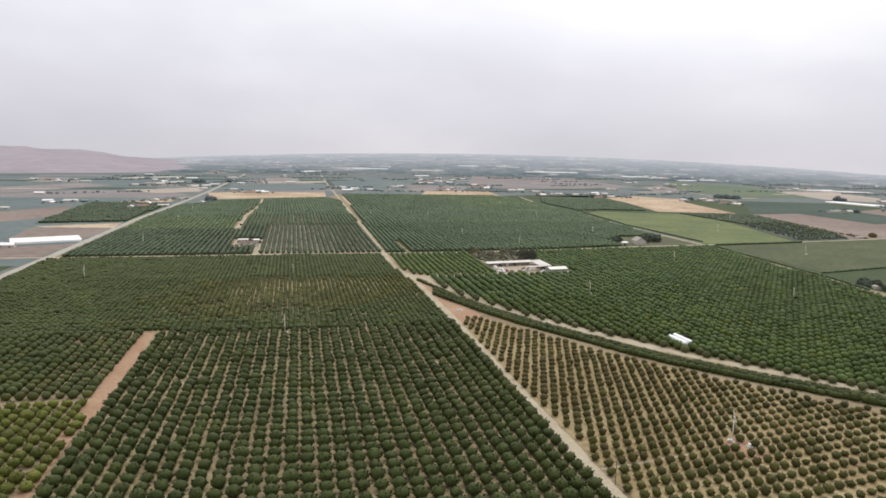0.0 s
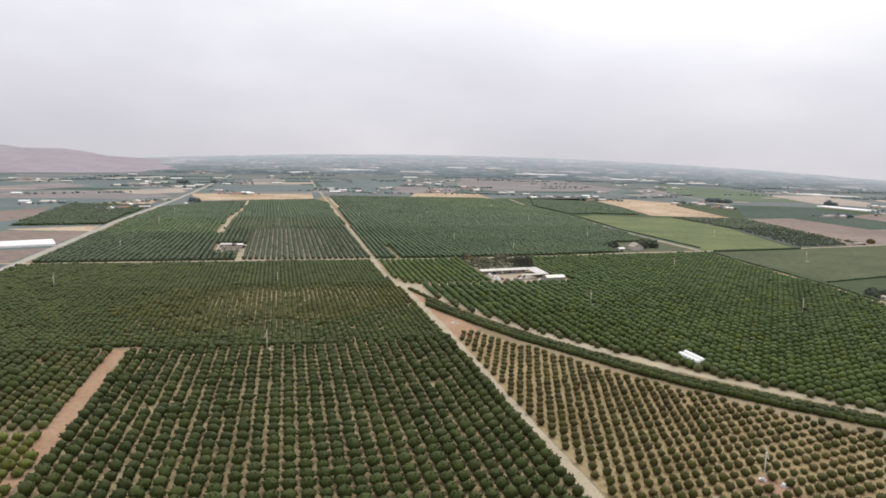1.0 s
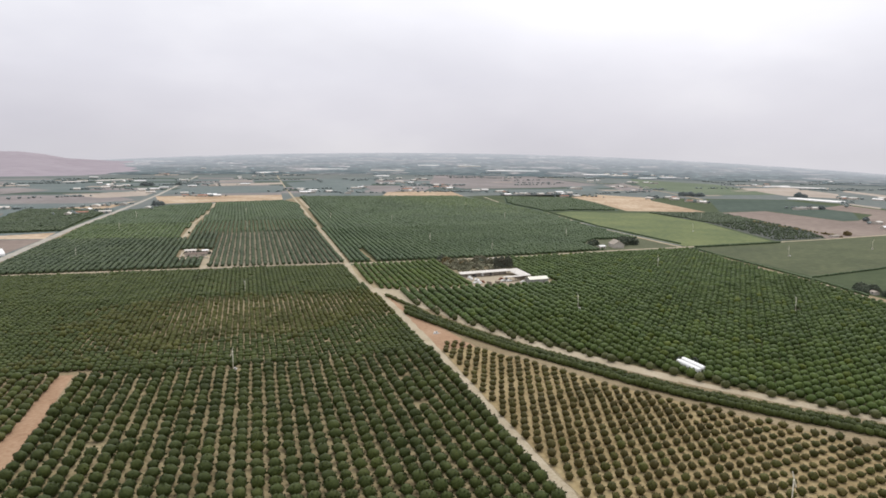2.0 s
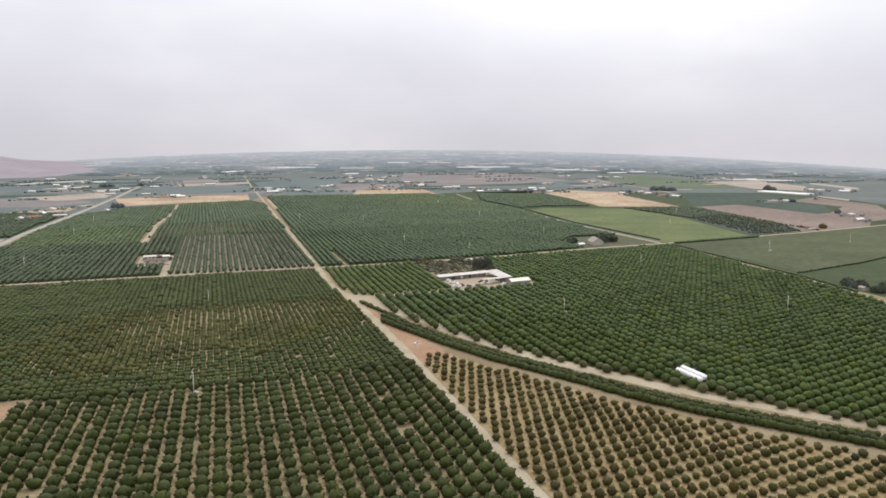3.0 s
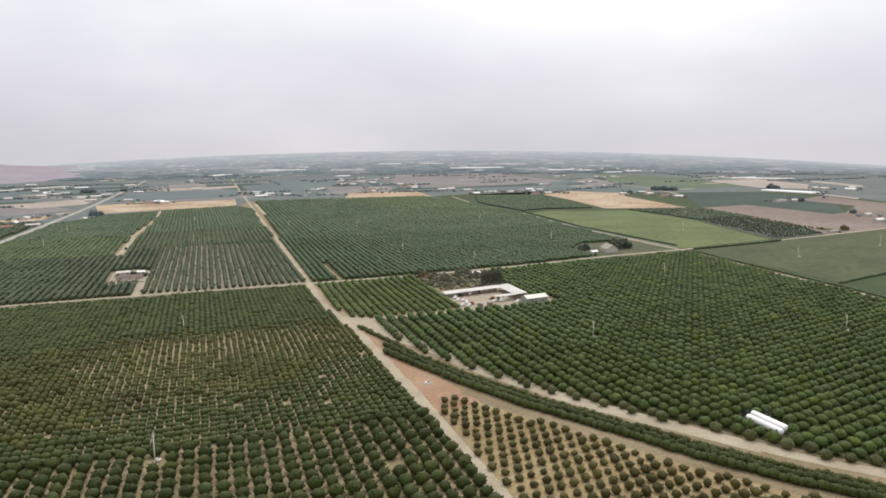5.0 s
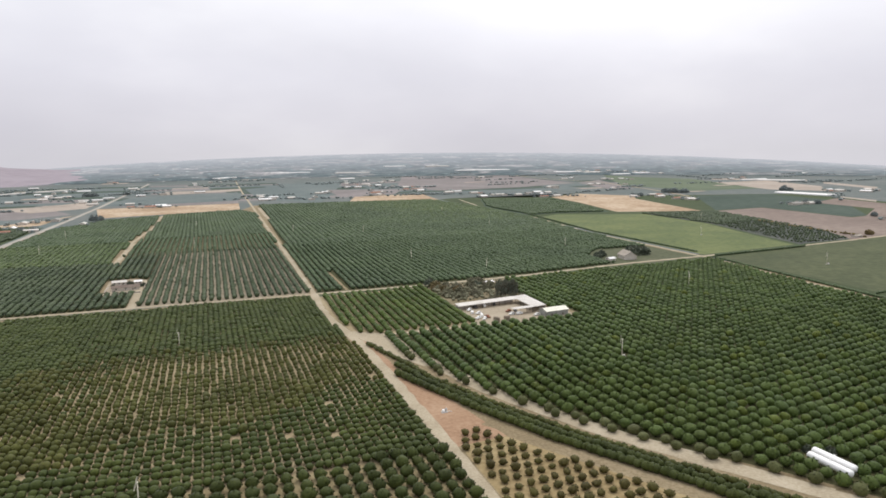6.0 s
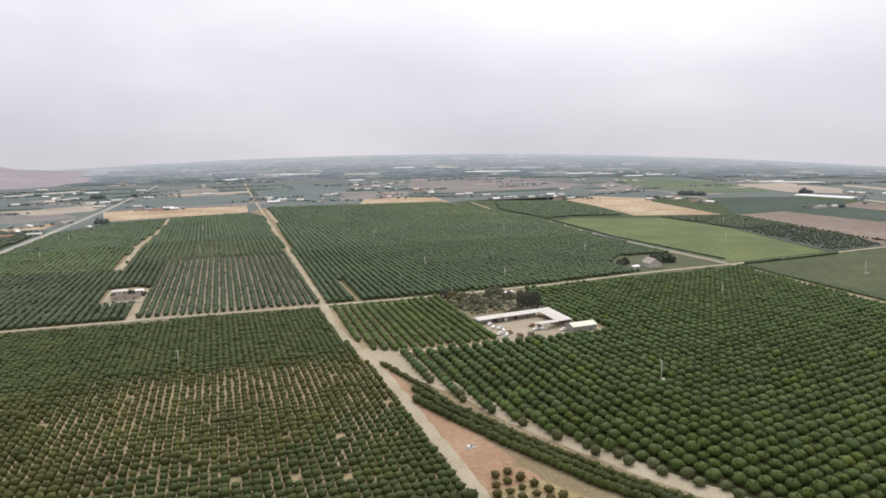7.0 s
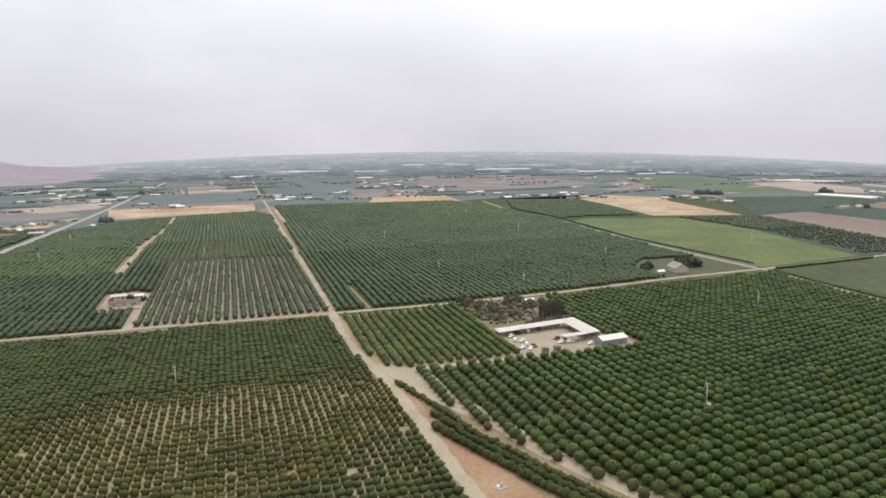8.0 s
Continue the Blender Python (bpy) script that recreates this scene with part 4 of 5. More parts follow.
# tall hedgerow-like citrus east of the curved hedge
F = rows([(132, 552), (139, 526), (145, 498), (154, 473), (166, 441), (186, 407), (203, 380), (218, 357), (236, 328), (256, 300), (286, 259), (331, 217), (414, 147), (470, 320), (506, 456), (520, 520), (528, 607), (540, 690),
          (548, 742), (322, 730), (290, 728), (284, 692), (277, 672), (275, 610), (285, 606), (284, 587), (255, 584), (206, 588), (137, 591)], 7.65, 6.5, jitter=0.12, skip=0.0, closing=0.06,
         slant=0.028, tilt=0.18, anchor=(165.8, 469.6), holes=HOLES + [(244, 343, 5), (244, 350, 6.5), (245, 357, 6)])
fresh = rng.random(len(F)) < np.where(F[:, 1] < 480, 0.08, 0.025)
near_f = (F[:, 0] < 246) & (F[:, 1] < 474)
TRACK = np.array([(132, 552), (139, 526), (145, 498), (154, 473), (166, 441), (186, 407), (203, 380), (218, 357), (236, 328), (256, 300), (286, 259), (331, 217), (414, 147)], float)
edge_y = np.interp(F[:, 0], TRACK[:, 0], TRACK[:, 1])
dusty = (F[:, 1] - edge_y) < np.interp(F[:, 0], [150, 420], [11, 7])
planted("citrus_orchard", F[dusty], 2.35, "leaf_edge", "near", "dust-grey citrus trees along the curving track", squash=1.1)
single_trees(F[near_f & ~fresh & ~dusty], 2.62, "leaf_mid", "large round leafy green citrus tree", "citrus trees of the eastern orchard", squash=1.05, name="tall_citrus_tree", lump=0.15)
single_trees(F[near_f & fresh & ~dusty], 2.62, "leaf_fresh", "large round citrus tree with yellow-green new growth", "citrus trees of the eastern orchard", squash=1.05, name="tall_citrus_tree", lump=0.15)
f1, f2 = split(F[~near_f & ~fresh & ~dusty], lambda x, y: y < 540)
# share of trees in the haze-blued green rises with distance
hazed = rng.random(len(f1)) < np.clip((np.hypot(f1[:, 0], f1[:, 1]) - 430) / 160, 0, 1)
for grey, leaf in ((False, "leaf_mid"), (True, "leaf_mid_hazed")):
    g = f1[hazed == grey]
    planted("citrus_orchard", g, np.interp(g[:, 0], [220, 320], [2.6, 2.4]), leaf, "near", "tall close-set green citrus rows", squash=1.05, vary=0.06)
planted("citrus_orchard", f2, np.interp(f2[:, 0], [220, 320], [2.6, 2.4]), "leaf_mid_hazed", "mid", "green citrus rows round the farmyard", squash=1.05, vary=0.06)
planted("citrus_orchard", F[~near_f & fresh & ~dusty], 2.5, "leaf_fresh", "near", "citrus trees with yellow-green new growth among darker rows", squash=1.05, vary=0.06)
# small grove of narrow rows by the junction
G = rows([(117, 724), (212, 727), (207, 595), (137, 596), (125, 600), (120, 611), (116, 656)], 6.1, 3.2, jitter=0.2, skip=0.0, holes=HOLES, ox=1.5, slant=0.035)
planted("citrus_orchard", G, 2.05, "leaf_mid", "mid", "narrow trimmed citrus rows with pale soil lanes", squash=1.1)
# northern blocks
I1 = rows([(-24, 748), (111, 744), (117, 960), (121, 1040), (-19, 1040)], 6.05, 3.2, jitter=0.2, skip=0.0, holes=HOLES, slant=0.02, anchor=(-22.5, 744))
planted("citrus_orchard", I1, 2.17, "leaf_hazed", "far", "trimmed dark citrus rows with pale soil lanes", squash=1.1)
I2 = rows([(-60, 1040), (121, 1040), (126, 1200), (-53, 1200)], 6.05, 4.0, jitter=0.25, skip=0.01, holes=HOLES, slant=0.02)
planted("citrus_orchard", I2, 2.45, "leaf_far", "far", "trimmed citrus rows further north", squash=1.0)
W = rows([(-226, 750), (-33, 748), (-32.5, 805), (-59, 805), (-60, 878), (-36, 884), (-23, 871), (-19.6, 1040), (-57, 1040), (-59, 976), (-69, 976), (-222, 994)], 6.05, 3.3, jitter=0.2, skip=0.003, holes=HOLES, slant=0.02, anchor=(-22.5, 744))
planted("citrus_orchard", W, 2.5, "leaf_hazed", "far", "dense dark citrus rows by the farmhouse", squash=1.0)
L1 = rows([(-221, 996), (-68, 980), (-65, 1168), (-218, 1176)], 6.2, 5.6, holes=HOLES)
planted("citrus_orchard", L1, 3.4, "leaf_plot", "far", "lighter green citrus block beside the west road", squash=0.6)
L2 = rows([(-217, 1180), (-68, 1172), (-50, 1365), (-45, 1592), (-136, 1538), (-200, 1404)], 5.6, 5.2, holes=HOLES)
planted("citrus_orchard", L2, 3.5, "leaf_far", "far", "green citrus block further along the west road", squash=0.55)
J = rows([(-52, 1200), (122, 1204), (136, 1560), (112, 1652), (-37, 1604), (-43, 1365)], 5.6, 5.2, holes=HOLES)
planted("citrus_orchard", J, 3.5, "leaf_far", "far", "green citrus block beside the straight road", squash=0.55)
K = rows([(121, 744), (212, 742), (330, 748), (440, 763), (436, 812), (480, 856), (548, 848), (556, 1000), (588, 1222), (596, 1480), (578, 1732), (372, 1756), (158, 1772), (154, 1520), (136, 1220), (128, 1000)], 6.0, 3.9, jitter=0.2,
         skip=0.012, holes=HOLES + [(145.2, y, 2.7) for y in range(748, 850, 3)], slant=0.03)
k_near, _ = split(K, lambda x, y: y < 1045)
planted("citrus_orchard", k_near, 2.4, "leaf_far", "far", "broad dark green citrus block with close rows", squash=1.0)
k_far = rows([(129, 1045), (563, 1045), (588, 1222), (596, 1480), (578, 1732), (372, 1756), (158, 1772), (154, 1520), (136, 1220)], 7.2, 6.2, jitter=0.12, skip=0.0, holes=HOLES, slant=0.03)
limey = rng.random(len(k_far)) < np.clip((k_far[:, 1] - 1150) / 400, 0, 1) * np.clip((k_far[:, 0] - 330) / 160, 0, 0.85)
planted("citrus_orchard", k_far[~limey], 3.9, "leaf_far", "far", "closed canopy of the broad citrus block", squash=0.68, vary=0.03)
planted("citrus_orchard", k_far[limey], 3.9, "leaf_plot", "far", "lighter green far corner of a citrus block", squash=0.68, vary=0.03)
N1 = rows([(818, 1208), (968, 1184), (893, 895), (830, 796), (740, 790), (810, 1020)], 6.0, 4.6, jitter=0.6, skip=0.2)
planted("citrus_orchard", N1[(N1[:, 1] < 1010)], 1.45, "leaf_hazed", "far", "young dark nursery trees in rows on grey soil", vary=0.3)
planted("citrus_orchard", N1[(N1[:, 1] >= 1010)], 3.5, "leaf_hazed", "far", "close dark green young trees", squash=0.45)
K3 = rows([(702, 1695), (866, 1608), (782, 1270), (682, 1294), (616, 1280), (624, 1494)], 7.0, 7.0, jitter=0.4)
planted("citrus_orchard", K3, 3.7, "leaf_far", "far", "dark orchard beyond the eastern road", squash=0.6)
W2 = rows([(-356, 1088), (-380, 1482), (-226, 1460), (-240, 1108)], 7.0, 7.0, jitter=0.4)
planted("citrus_orchard", W2, 3.9, "leaf_hazed", "far", "dark orchard beyond the west road", squash=0.6)


def along(line, step, side=0.0, jitter=0.3):
    pts, out = [Vector(p) for p in line], []
    carry = 0.0
    for a, b in zip(pts, pts[1:]):
        d = (b - a)
        n = Vector((d.y, -d.x)).normalized()
        s = carry
        while s < d.length:
            p = a + d.normalized() * s + n * side
            out.append((p.x, p.y))
            s += step
        carry = s - d.length
    return np.array(out) + rng.normal(size=(len(out), 2)) * jitter


# the curved hedge: two full rows and a thinner northern one
HEDGE = [(122, 514), (127, 497), (136, 472), (143, 452), (160, 410), (175, 383), (188, 358), (200, 335), (215, 312), (237, 284.5), (258.5, 260.5), (280, 236), (307, 208), (339, 181), (395, 134)]
planted("hedge", along(HEDGE, 1.9, jitter=0.35), 1.9, "leaf_dark", "hedge", "long curving clipped green hedge beside bare dirt", "hedge")
planted("hedge", along([(126, 528), (131, 508)] + [(x + 4.0, y + 3.2) for x, y in HEDGE[1:]], 1.9, jitter=0.35), 1.85, "leaf_dark", "hedge", "middle row of a long curving green hedge", "hedge")
planted("hedge", along([(121, 574), (127, 548), (133, 524)] + [(x + 8.2, y + 6.4) for x, y in HEDGE[1:]], 1.9, jitter=0.4), 1.45, "leaf_olive", "hedge", "outer row of a curving hedge beside a dirt track", "hedge")

planted("hedge", along([(573, 790), (577, 1010), (608, 1215), (618, 1300)], 2.6), 1.4, "leaf_far", "far", "dark hedge along the eastern dirt road", "hedge")
planted("hedge", along([(571, 756.5), (640, 761), (722, 768.5)], 2.3), 1.75, "leaf_far", "far", "dark hedge along the southern edge of a green field", "hedge")
planted("hedge", along([(520, 470), (533, 530), (541, 600), (552, 690), (562, 752)], 2.4), 1.55, "leaf_far", "far", "low dark hedge beside a dirt road", "hedge")
planted("hedge", along([(546, 551), (658, 571), (760, 600), (880, 638)], 2.6), 1.3, "leaf_far", "far", "low dark hedge between two crop fields", "hedge")
planted("hedge", along([(898, 1005), (886, 950), (878, 893), (868, 806)], 7.0, jitter=1.2), 1.9, "leaf_rust", "far", "row of brown dry bushes beside a ploughed field", "hedge", vary=0.25)


def spray(seed, n=12):
    """A loose tuft of leafy twigs of radius 1, with light passing between them."""
    r = np.random.default_rng(seed)
    vs, ts = [], []
    for i in range(n):
        c = r.normal(size=3)
        c *= r.uniform(0.25, 0.95) / np.linalg.norm(c)
        a = r.normal(size=3)
        a /= np.linalg.norm(a)
        b = np.cross(a, r.normal(size=3))
        b /= np.linalg.norm(b)
        s = r.uniform(0.3, 0.55)
        vs.append([c - a * s, c - b * s * 0.55, c + a * s, c + b * s * 0.55 + np.cross(a, b) * s * 0.3])
        ts.append([[4 * i, 4 * i + 1, 4 * i + 2], [4 * i, 4 * i + 2, 4 * i + 3]])
    return np.array(vs).reshape(-1, 3), np.array(ts).reshape(-1, 3)


SPRAYS = [spray(900 + i) for i in range(6)]


def grown_tree(name, x, y, r, h, mat, label, group="", cypress=False, seed=0, far=False):
    """A free-standing tree: tapered trunk with limbs, and a crown of many leafy clumps."""
    q = np.random.default_rng(seed)
    z0 = float(relief(x, y))
    tree = thing(name, label, "tree", group, at=pose(x, y, z0))
    bm = bmesh.new()
    rod((0, 0, -0.1), (0, 0, h * 0.5), 0.035 * h, 0.02 * h, 8, bm)
    ends = []
    for i in range(5):
        a = i * 1.26 + q.uniform(-0.3, 0.3)
        e = (math.cos(a) * r * 0.55, math.sin(a) * r * 0.55, h * q.uniform(0.55, 0.75))
        rod((0, 0, h * q.uniform(0.22, 0.42)), e, 0.016 * h, 0.007 * h, 6, bm)
    part("trunk", bm, M["bark"], tree, smooth=True)
    vs, ts, base = [], [], 0
    for i in range(9 if far else 80):
        v, t = (LOD["far"] if far else SPRAYS)[int(q.integers(0, 6))]
        a, d = q.uniform(0, 6.28), math.sqrt(q.uniform(0, 1)) * r * (0.74 if far else 0.84)
        s = r * (q.uniform(0.31, 0.55) if far else q.uniform(0.26, 0.44))
        zz = h * q.uniform(0.1, 0.75) if cypress else h * (0.10 + 0.58 * q.uniform(0, 1) * (1 - 0.8 * d / r))
        k = 0.55 if cypress else 1.0
        p = v * [s * k, s * k, min(s * 1.15, h * 0.33)] + [math.cos(a) * d * k, math.sin(a) * d * k, zz]
        p[:, 2] = np.minimum(p[:, 2], h * 1.05)
        vs.append(p)
        ts.append(t + base)
        base += len(v)
    o = new("crown", np_mesh("crown", np.concatenate(vs), np.concatenate(ts), [M[mat]]))
    o.parent = tree
    return tree


# ---------------------------------------------------------------- wind machines
def wind_machine():
    w = thing("wind_machine", "tall pale wind machine with a two-blade fan among citrus trees", "wind machine", "frost wind machines")
    part("pad", box((2.0, 2.8, 0.3), (0, 0, 0.1), 0.03), M["concrete"], w)
    part("tower", rod((0, 0, 0.2), (0, 0, 10.6), 0.27, 0.19, 12), M["tower_paint"], w, smooth=True)
    bm = box((0.5, 1.0, 0.5), (0, -0.1, 10.8), 0.08)
    part("gearbox", bm, M["tower_paint"], w)
    part("hub", rod((0, -0.6, 10.85), (0, -0.95, 10.9), 0.2, 0.14, 10), M["grey_metal"], w, smooth=True)
    for s in (1, -1):
        bm = bmesh.new()
        prof = [(0.12, 0.12), (1.2, 0.28), (2.8, 0.16)]
        rings = []
        for d, c in prof:
            rings.append([bm.verts.new((s * d * 0.28 + k * c * 0.9, -0.9 + n * 0.04 + k * 0.08, 10.9 + s * d * 0.96 - k * c * 0.3)) for k, n in ((-1, 0), (0, 1), (1, 0), (0, -1))])
        for a, b in zip(rings, rings[1:]):
            for i in range(4):
                bm.faces.new((a[i], a[(i + 1) % 4], b[(i + 1) % 4], b[i]))
        bm.faces.new(rings[0])
        bm.faces.new(rings[-1])
        part("blade", bm, M["tower_paint"], w)
    eng = part("engine_box", box((1.1, 1.7, 1.2), (0.2, 0.9, 0.85), 0.08), M["dusty_roof"], w, "pale metal engine housing")
    part("exhaust", rod((0.3, 1.5, 1.6), (0.3, 1.5, 2.5), 0.06, seg=8), M["grey_metal"], eng)
    part("fuel_tank", rod((1.15, 0.3, 0.75), (1.15, 1.9, 0.75), 0.42, seg=12), M["white_metal"], w, "white fuel tank", True)
    return w


first = wind_machine()
for i, (x, y) in enumerate(FANS):
    m = pose(x, y, 0, 0, 0, (i * 67) % 360)
    if i == 0:
        first.matrix_basis = m
    else:
        copy_thing(first, m)


# ---------------------------------------------------------------- white storage tanks
def storage_tank(x, y, z, length, r, yaw):
    t = thing("storage_tank", "long white horizontal storage tank on concrete saddles in the orchard", "tank", "white storage tanks", at=pose(x, y, 0, 0, 0, yaw))
    bm = bmesh.new()
    seg, prof = 28, []
    for i in range(7):
        a = math.pi / 2 * i / 6
        prof.append((-length / 2 + r * 0.75 - math.cos(a) * r * 0.75, math.sin(a) * r))
    prof += [(-length / 6, r), (length / 6, r)]
    prof += [(-p, q) for p, q in prof[6::-1]]
    rings = [[bm.verts.new((math.cos(k * 2 * math.pi / seg) * max(q, 0.02), p, z + math.sin(k * 2 * math.pi / seg) * max(q, 0.02))) for k in range(seg)] for p, q in prof]
    for a, b in zip(rings, rings[1:]):
        for k in range(seg):
            bm.faces.new((a[k], a[(k + 1) % seg], b[(k + 1) % seg], b[k]))
    bm.faces.new(rings[0])
    bm.faces.new(rings[-1])
    shell = part("shell", bm, M["paint_white"], t, smooth=True)
    part("manhole", rod((0, 0, z + r - 0.1), (0, 0, z + r + 0.35), 0.35, seg=14), M["paint_white"], shell)
    for s in (-0.33, 0.0, 0.33):
        part("saddle", box((r * 1.7, 0.6, z - r * 0.62), (0, s * length, (z - r * 0.62) / 2), 0.04), M["concrete"], t)


storage_tank(241.9, 349.7, 2.35, 18.6, 1.45, 1.0)
storage_tank(246.6, 351.6, 2.45, 18.6, 1.45, 1.0)
grown_tree("shrub", 242.5, 335.0, 2.6, 4.6, "leaf_olive", "leafy olive shrub in front of the white tanks", seed=3)
for i, (x, y, r, h) in enumerate([(250.5, 362, 2.6, 5.2), (254, 359, 2.4, 4.8), (247, 363.5, 2.2, 4.6)]):
    grown_tree("shrub", x, y, r, h, "leaf_grove", "dark leafy shrub behind the white tanks", "shrubs at the tanks", seed=8 + i)


# ---------------------------------------------------------------- farm buildings
def gable(length, width, wall_h, rise, over=0.5, thick=0.16):
    w = width / 2 + over
    k = rise / (width / 2)
    z0 = wall_h - over * k
    prof = [(-w, z0), (0, wall_h + rise), (w, z0), (w, z0 + thick), (0, wall_h + rise + thick), (-w, z0 + thick)]
    return prism(prof, length + 2 * over)


def house(name, x, y, length, width, wall_h, rise, yaw, wall, roof, label, category="house", windows=3, doors=1, group=""):
    z0 = float(relief(x, y))
    h = thing(name, label, category, group, at=pose(x, y, z0, 0, 0, yaw))
    w = width / 2
    part("wall", prism([(-w, -0.1), (w, -0.1), (w, wall_h), (0, wall_h + rise), (-w, wall_h)], length), M[wall], h)
    part("roof", gable(length, width, wall_h + 0.02, rise), M[roof], h)
    for i in range(windows):
        for s in (-1, 1):
            px = length * ((i + 0.5) / windows - 0.5)
            win = part("window", box((1.3, 0.06, 1.1), (px, s * (w + 0.03), wall_h * 0.58), 0.0), M["window_glass"], h)
            part("frame", box((1.5, 0.05, 0.1), (px, s * (w + 0.04), wall_h * 0.58 - 0.6)), M["paint_white"], win)
    for i in range(doors):
        part("door", box((1.0, 0.08, 2.05), (length * (0.25 - 0.5 * i), -w - 0.04, 1.02), 0.0), M["dark_wood"], h)
    return h


def open_shed():
    """The white-roofed barn round three sides of the yard: low mono-pitch roofs on posts, walled behind."""
    b = thing("barn", "long low U-shaped open barn with a dusty white metal roof", "barn")
    # long north wing, east wing, short south wing: (x0, y0, x1, y1, width)
    wings = [("north", (206, 635.2), (258.4, 641.3), 5.8), ("east", (264.4, 646.6), (262.4, 608.4), 11.5), ("south", (256.6, 610.6), (240.4, 609.6), 6.2)]
    for nm, a, c, w in wings:
        a, c = Vector(a), Vector(c)
        d = c - a
        yaw = math.atan2(d.y, d.x)
        m = Matrix.Translation((*((a + c) / 2), 0)) @ Matrix.Rotation(yaw, 4, "Z")
        hi, lo = {"north": (4.9, 3.7), "east": (4.75, 4.0), "south": (4.1, 4.0)}[nm]
        flip = -1
        prof = [(-w / 2, hi if flip > 0 else lo), (w / 2, lo if flip > 0 else hi), (w / 2, (lo if flip > 0 else hi) + 0.14), (-w / 2, (hi if flip > 0 else lo) + 0.14)]
        bm = prism(prof, d.length)
        bm.transform(m)
        part("roof", bm, M["dusty_roof"], b, "dusty white sheet-metal roof")
        back = 1 if nm == "north" else (1 if nm == "east" else -1)
        if nm != "south":
            bm = box((d.length - 0.4, 0.15, 3.5), (0, back * (w / 2 - 0.3), 1.75))
            bm.transform(m)
            part("wall", bm, M["plaster"], b)
        k = max(2, int(d.length / 5))
        for i in range(k + 1):
            px = d.length * (i / k - 0.5) * 0.98
            bm = box((0.2, 0.2, 3.75), (px, -back * (w / 2 - 0.3), 1.87))
            bm.transform(m)
            part("post", bm, M["dark_wood"], b)
        for i in range(int(d.length / 3)):
            px = d.length * ((i + 0.5) / int(d.length / 3) - 0.5)
            e0, e1 = (prof[0][1] + 0.17, prof[1][1] + 0.17)
            bm = rod((px, -w / 2, e0), (px, w / 2, e1), 0.05, seg=5)
            bm.transform(m)
            part("roof_rib", bm, M["dusty_roof"], b)


open_shed()


house("shed", 268.2, 597.0, 19.0, 9.5, 4.0, 1.7, 4, "grey_sheet", "cream_sheet", "gabled metal shed with a cream roof", "shed", 0, 2)


def vehicle(x, y, yaw, paint, label, name="pickup_truck", van=False):
    v = thing(name, label, "truck" if not van else "van", "vehicles in the yard", at=pose(x, y, 0.08, 0, 0, yaw))
    part("body", box((5.2, 1.9, 0.75), (0, 0, 0.85), 0.14), M[paint], v)
    cab = part("cab", box((2.3 if not van else 3.8, 1.75, 0.85), (0.35 if not van else -0.5, 0, 1.6), 0.2), M[paint], v)
    part("windscreen", box((0.06, 1.5, 0.55), (1.5 if not van else 1.42, 0, 1.65)), M["window_glass"], cab)
    for s in (-1, 1):
        part("side_window", box((1.6, 0.05, 0.45), (0.35, s * 0.88, 1.68)), M["window_glass"], cab)
        for f in (-1.6, 1.65):
            tyre = part("tyre", rod((f, s * 0.72, 0.38), (f, s * 0.98, 0.38), 0.38, seg=14), M["rubber"], v)
            part("rim", rod((f, s * 0.97, 0.38), (f, s * 1.0, 0.38), 0.22, seg=10), M["grey_metal"], tyre)
    return v


for i, (x, y, a, pnt, van) in enumerate([(214.5, 631, 40, "paint_white", 0), (213.4, 622.5, 62, "paint_white", 1), (217.0, 619.0, 15, "paint_white", 0), (216.3, 611.7, 75, "paint_white", 1), (211.0, 606.0, 30, "paint_white", 0),
                                         (214.6, 602.6, 50, "paint_white", 0), (219.0, 607.0, 100, "paint_rust", 0), (230.5, 639.0, 80, "paint_white", 1), (222, 637, 96, "paint_dark", 0), (240, 640.5, 70, "paint_dark", 0),
                                         (240.6, 616.6, 20, "paint_rust", 0), (246, 616, 75, "paint_dark", 0), (238.8, 607.4, 14, "paint_white", 0), (244.6, 606.4, 8, "paint_white", 1), (255.0, 598.6, 12, "paint_white", 0)]):
    vehicle(x, y, a, pnt, {"paint_white": "white", "paint_dark": "dark", "paint_rust": "rust-red"}[pnt] + (" van" if van else " pickup truck") + " parked in the dirt farmyard", "van" if van else "pickup_truck", bool(van))


def pallet_stack(x, y, yaw, n):
    s = thing("bin_stack", "stack of weathered wooden fruit bins in the yard", "bins", "stacks of fruit bins", at=pose(x, y, 0.08, 0, 0, yaw))
    for i in range(n):
        part("bin", box((1.2, 1.2, 0.68), (0, 0, 0.36 + i * 0.72), 0.03), M["bin_wood"], s)


for i in range(12):
    pallet_stack(217.6 + (i % 6) * 1.3 + (4.2 if i % 6 > 2 else 0), 591.0 + (i // 6) * 1.4, 2, 6 if i % 6 != 2 else 5)

# farmhouse in the western orchard
house("farmhouse", -47.3, 855, 12, 6.5, 2.9, 1.1, 4, "plaster", "dusty_roof", "low farmhouse with a pale metal roof in a dirt yard")
house("outbuilding", -31, 852.5, 6.5, 5.5, 2.8, 0.9, 4, "plaster", "white_metal", "small outbuilding with a pale roof beside the farmhouse", "shed", 2)
house("farmhouse", -39.5, 828, 23, 8.5, 2.8, 1.4, 4, "plaster", "roof_brown", "long farmhouse with a dull brown roof")
for i, (x, y, r, h) in enumerate([(-38.6, 852.5, 2.6, 5.5), (-36.4, 850, 2.4, 5), (-52, 846, 2.0, 4), (-27, 838, 2.2, 4.5), (-26, 846, 2.0, 4.2)]):
    grown_tree("yard_tree", x, y, r, h, "leaf_grove", "dark leafy tree beside a farmhouse", "trees at the western farmhouse", seed=20 + i)
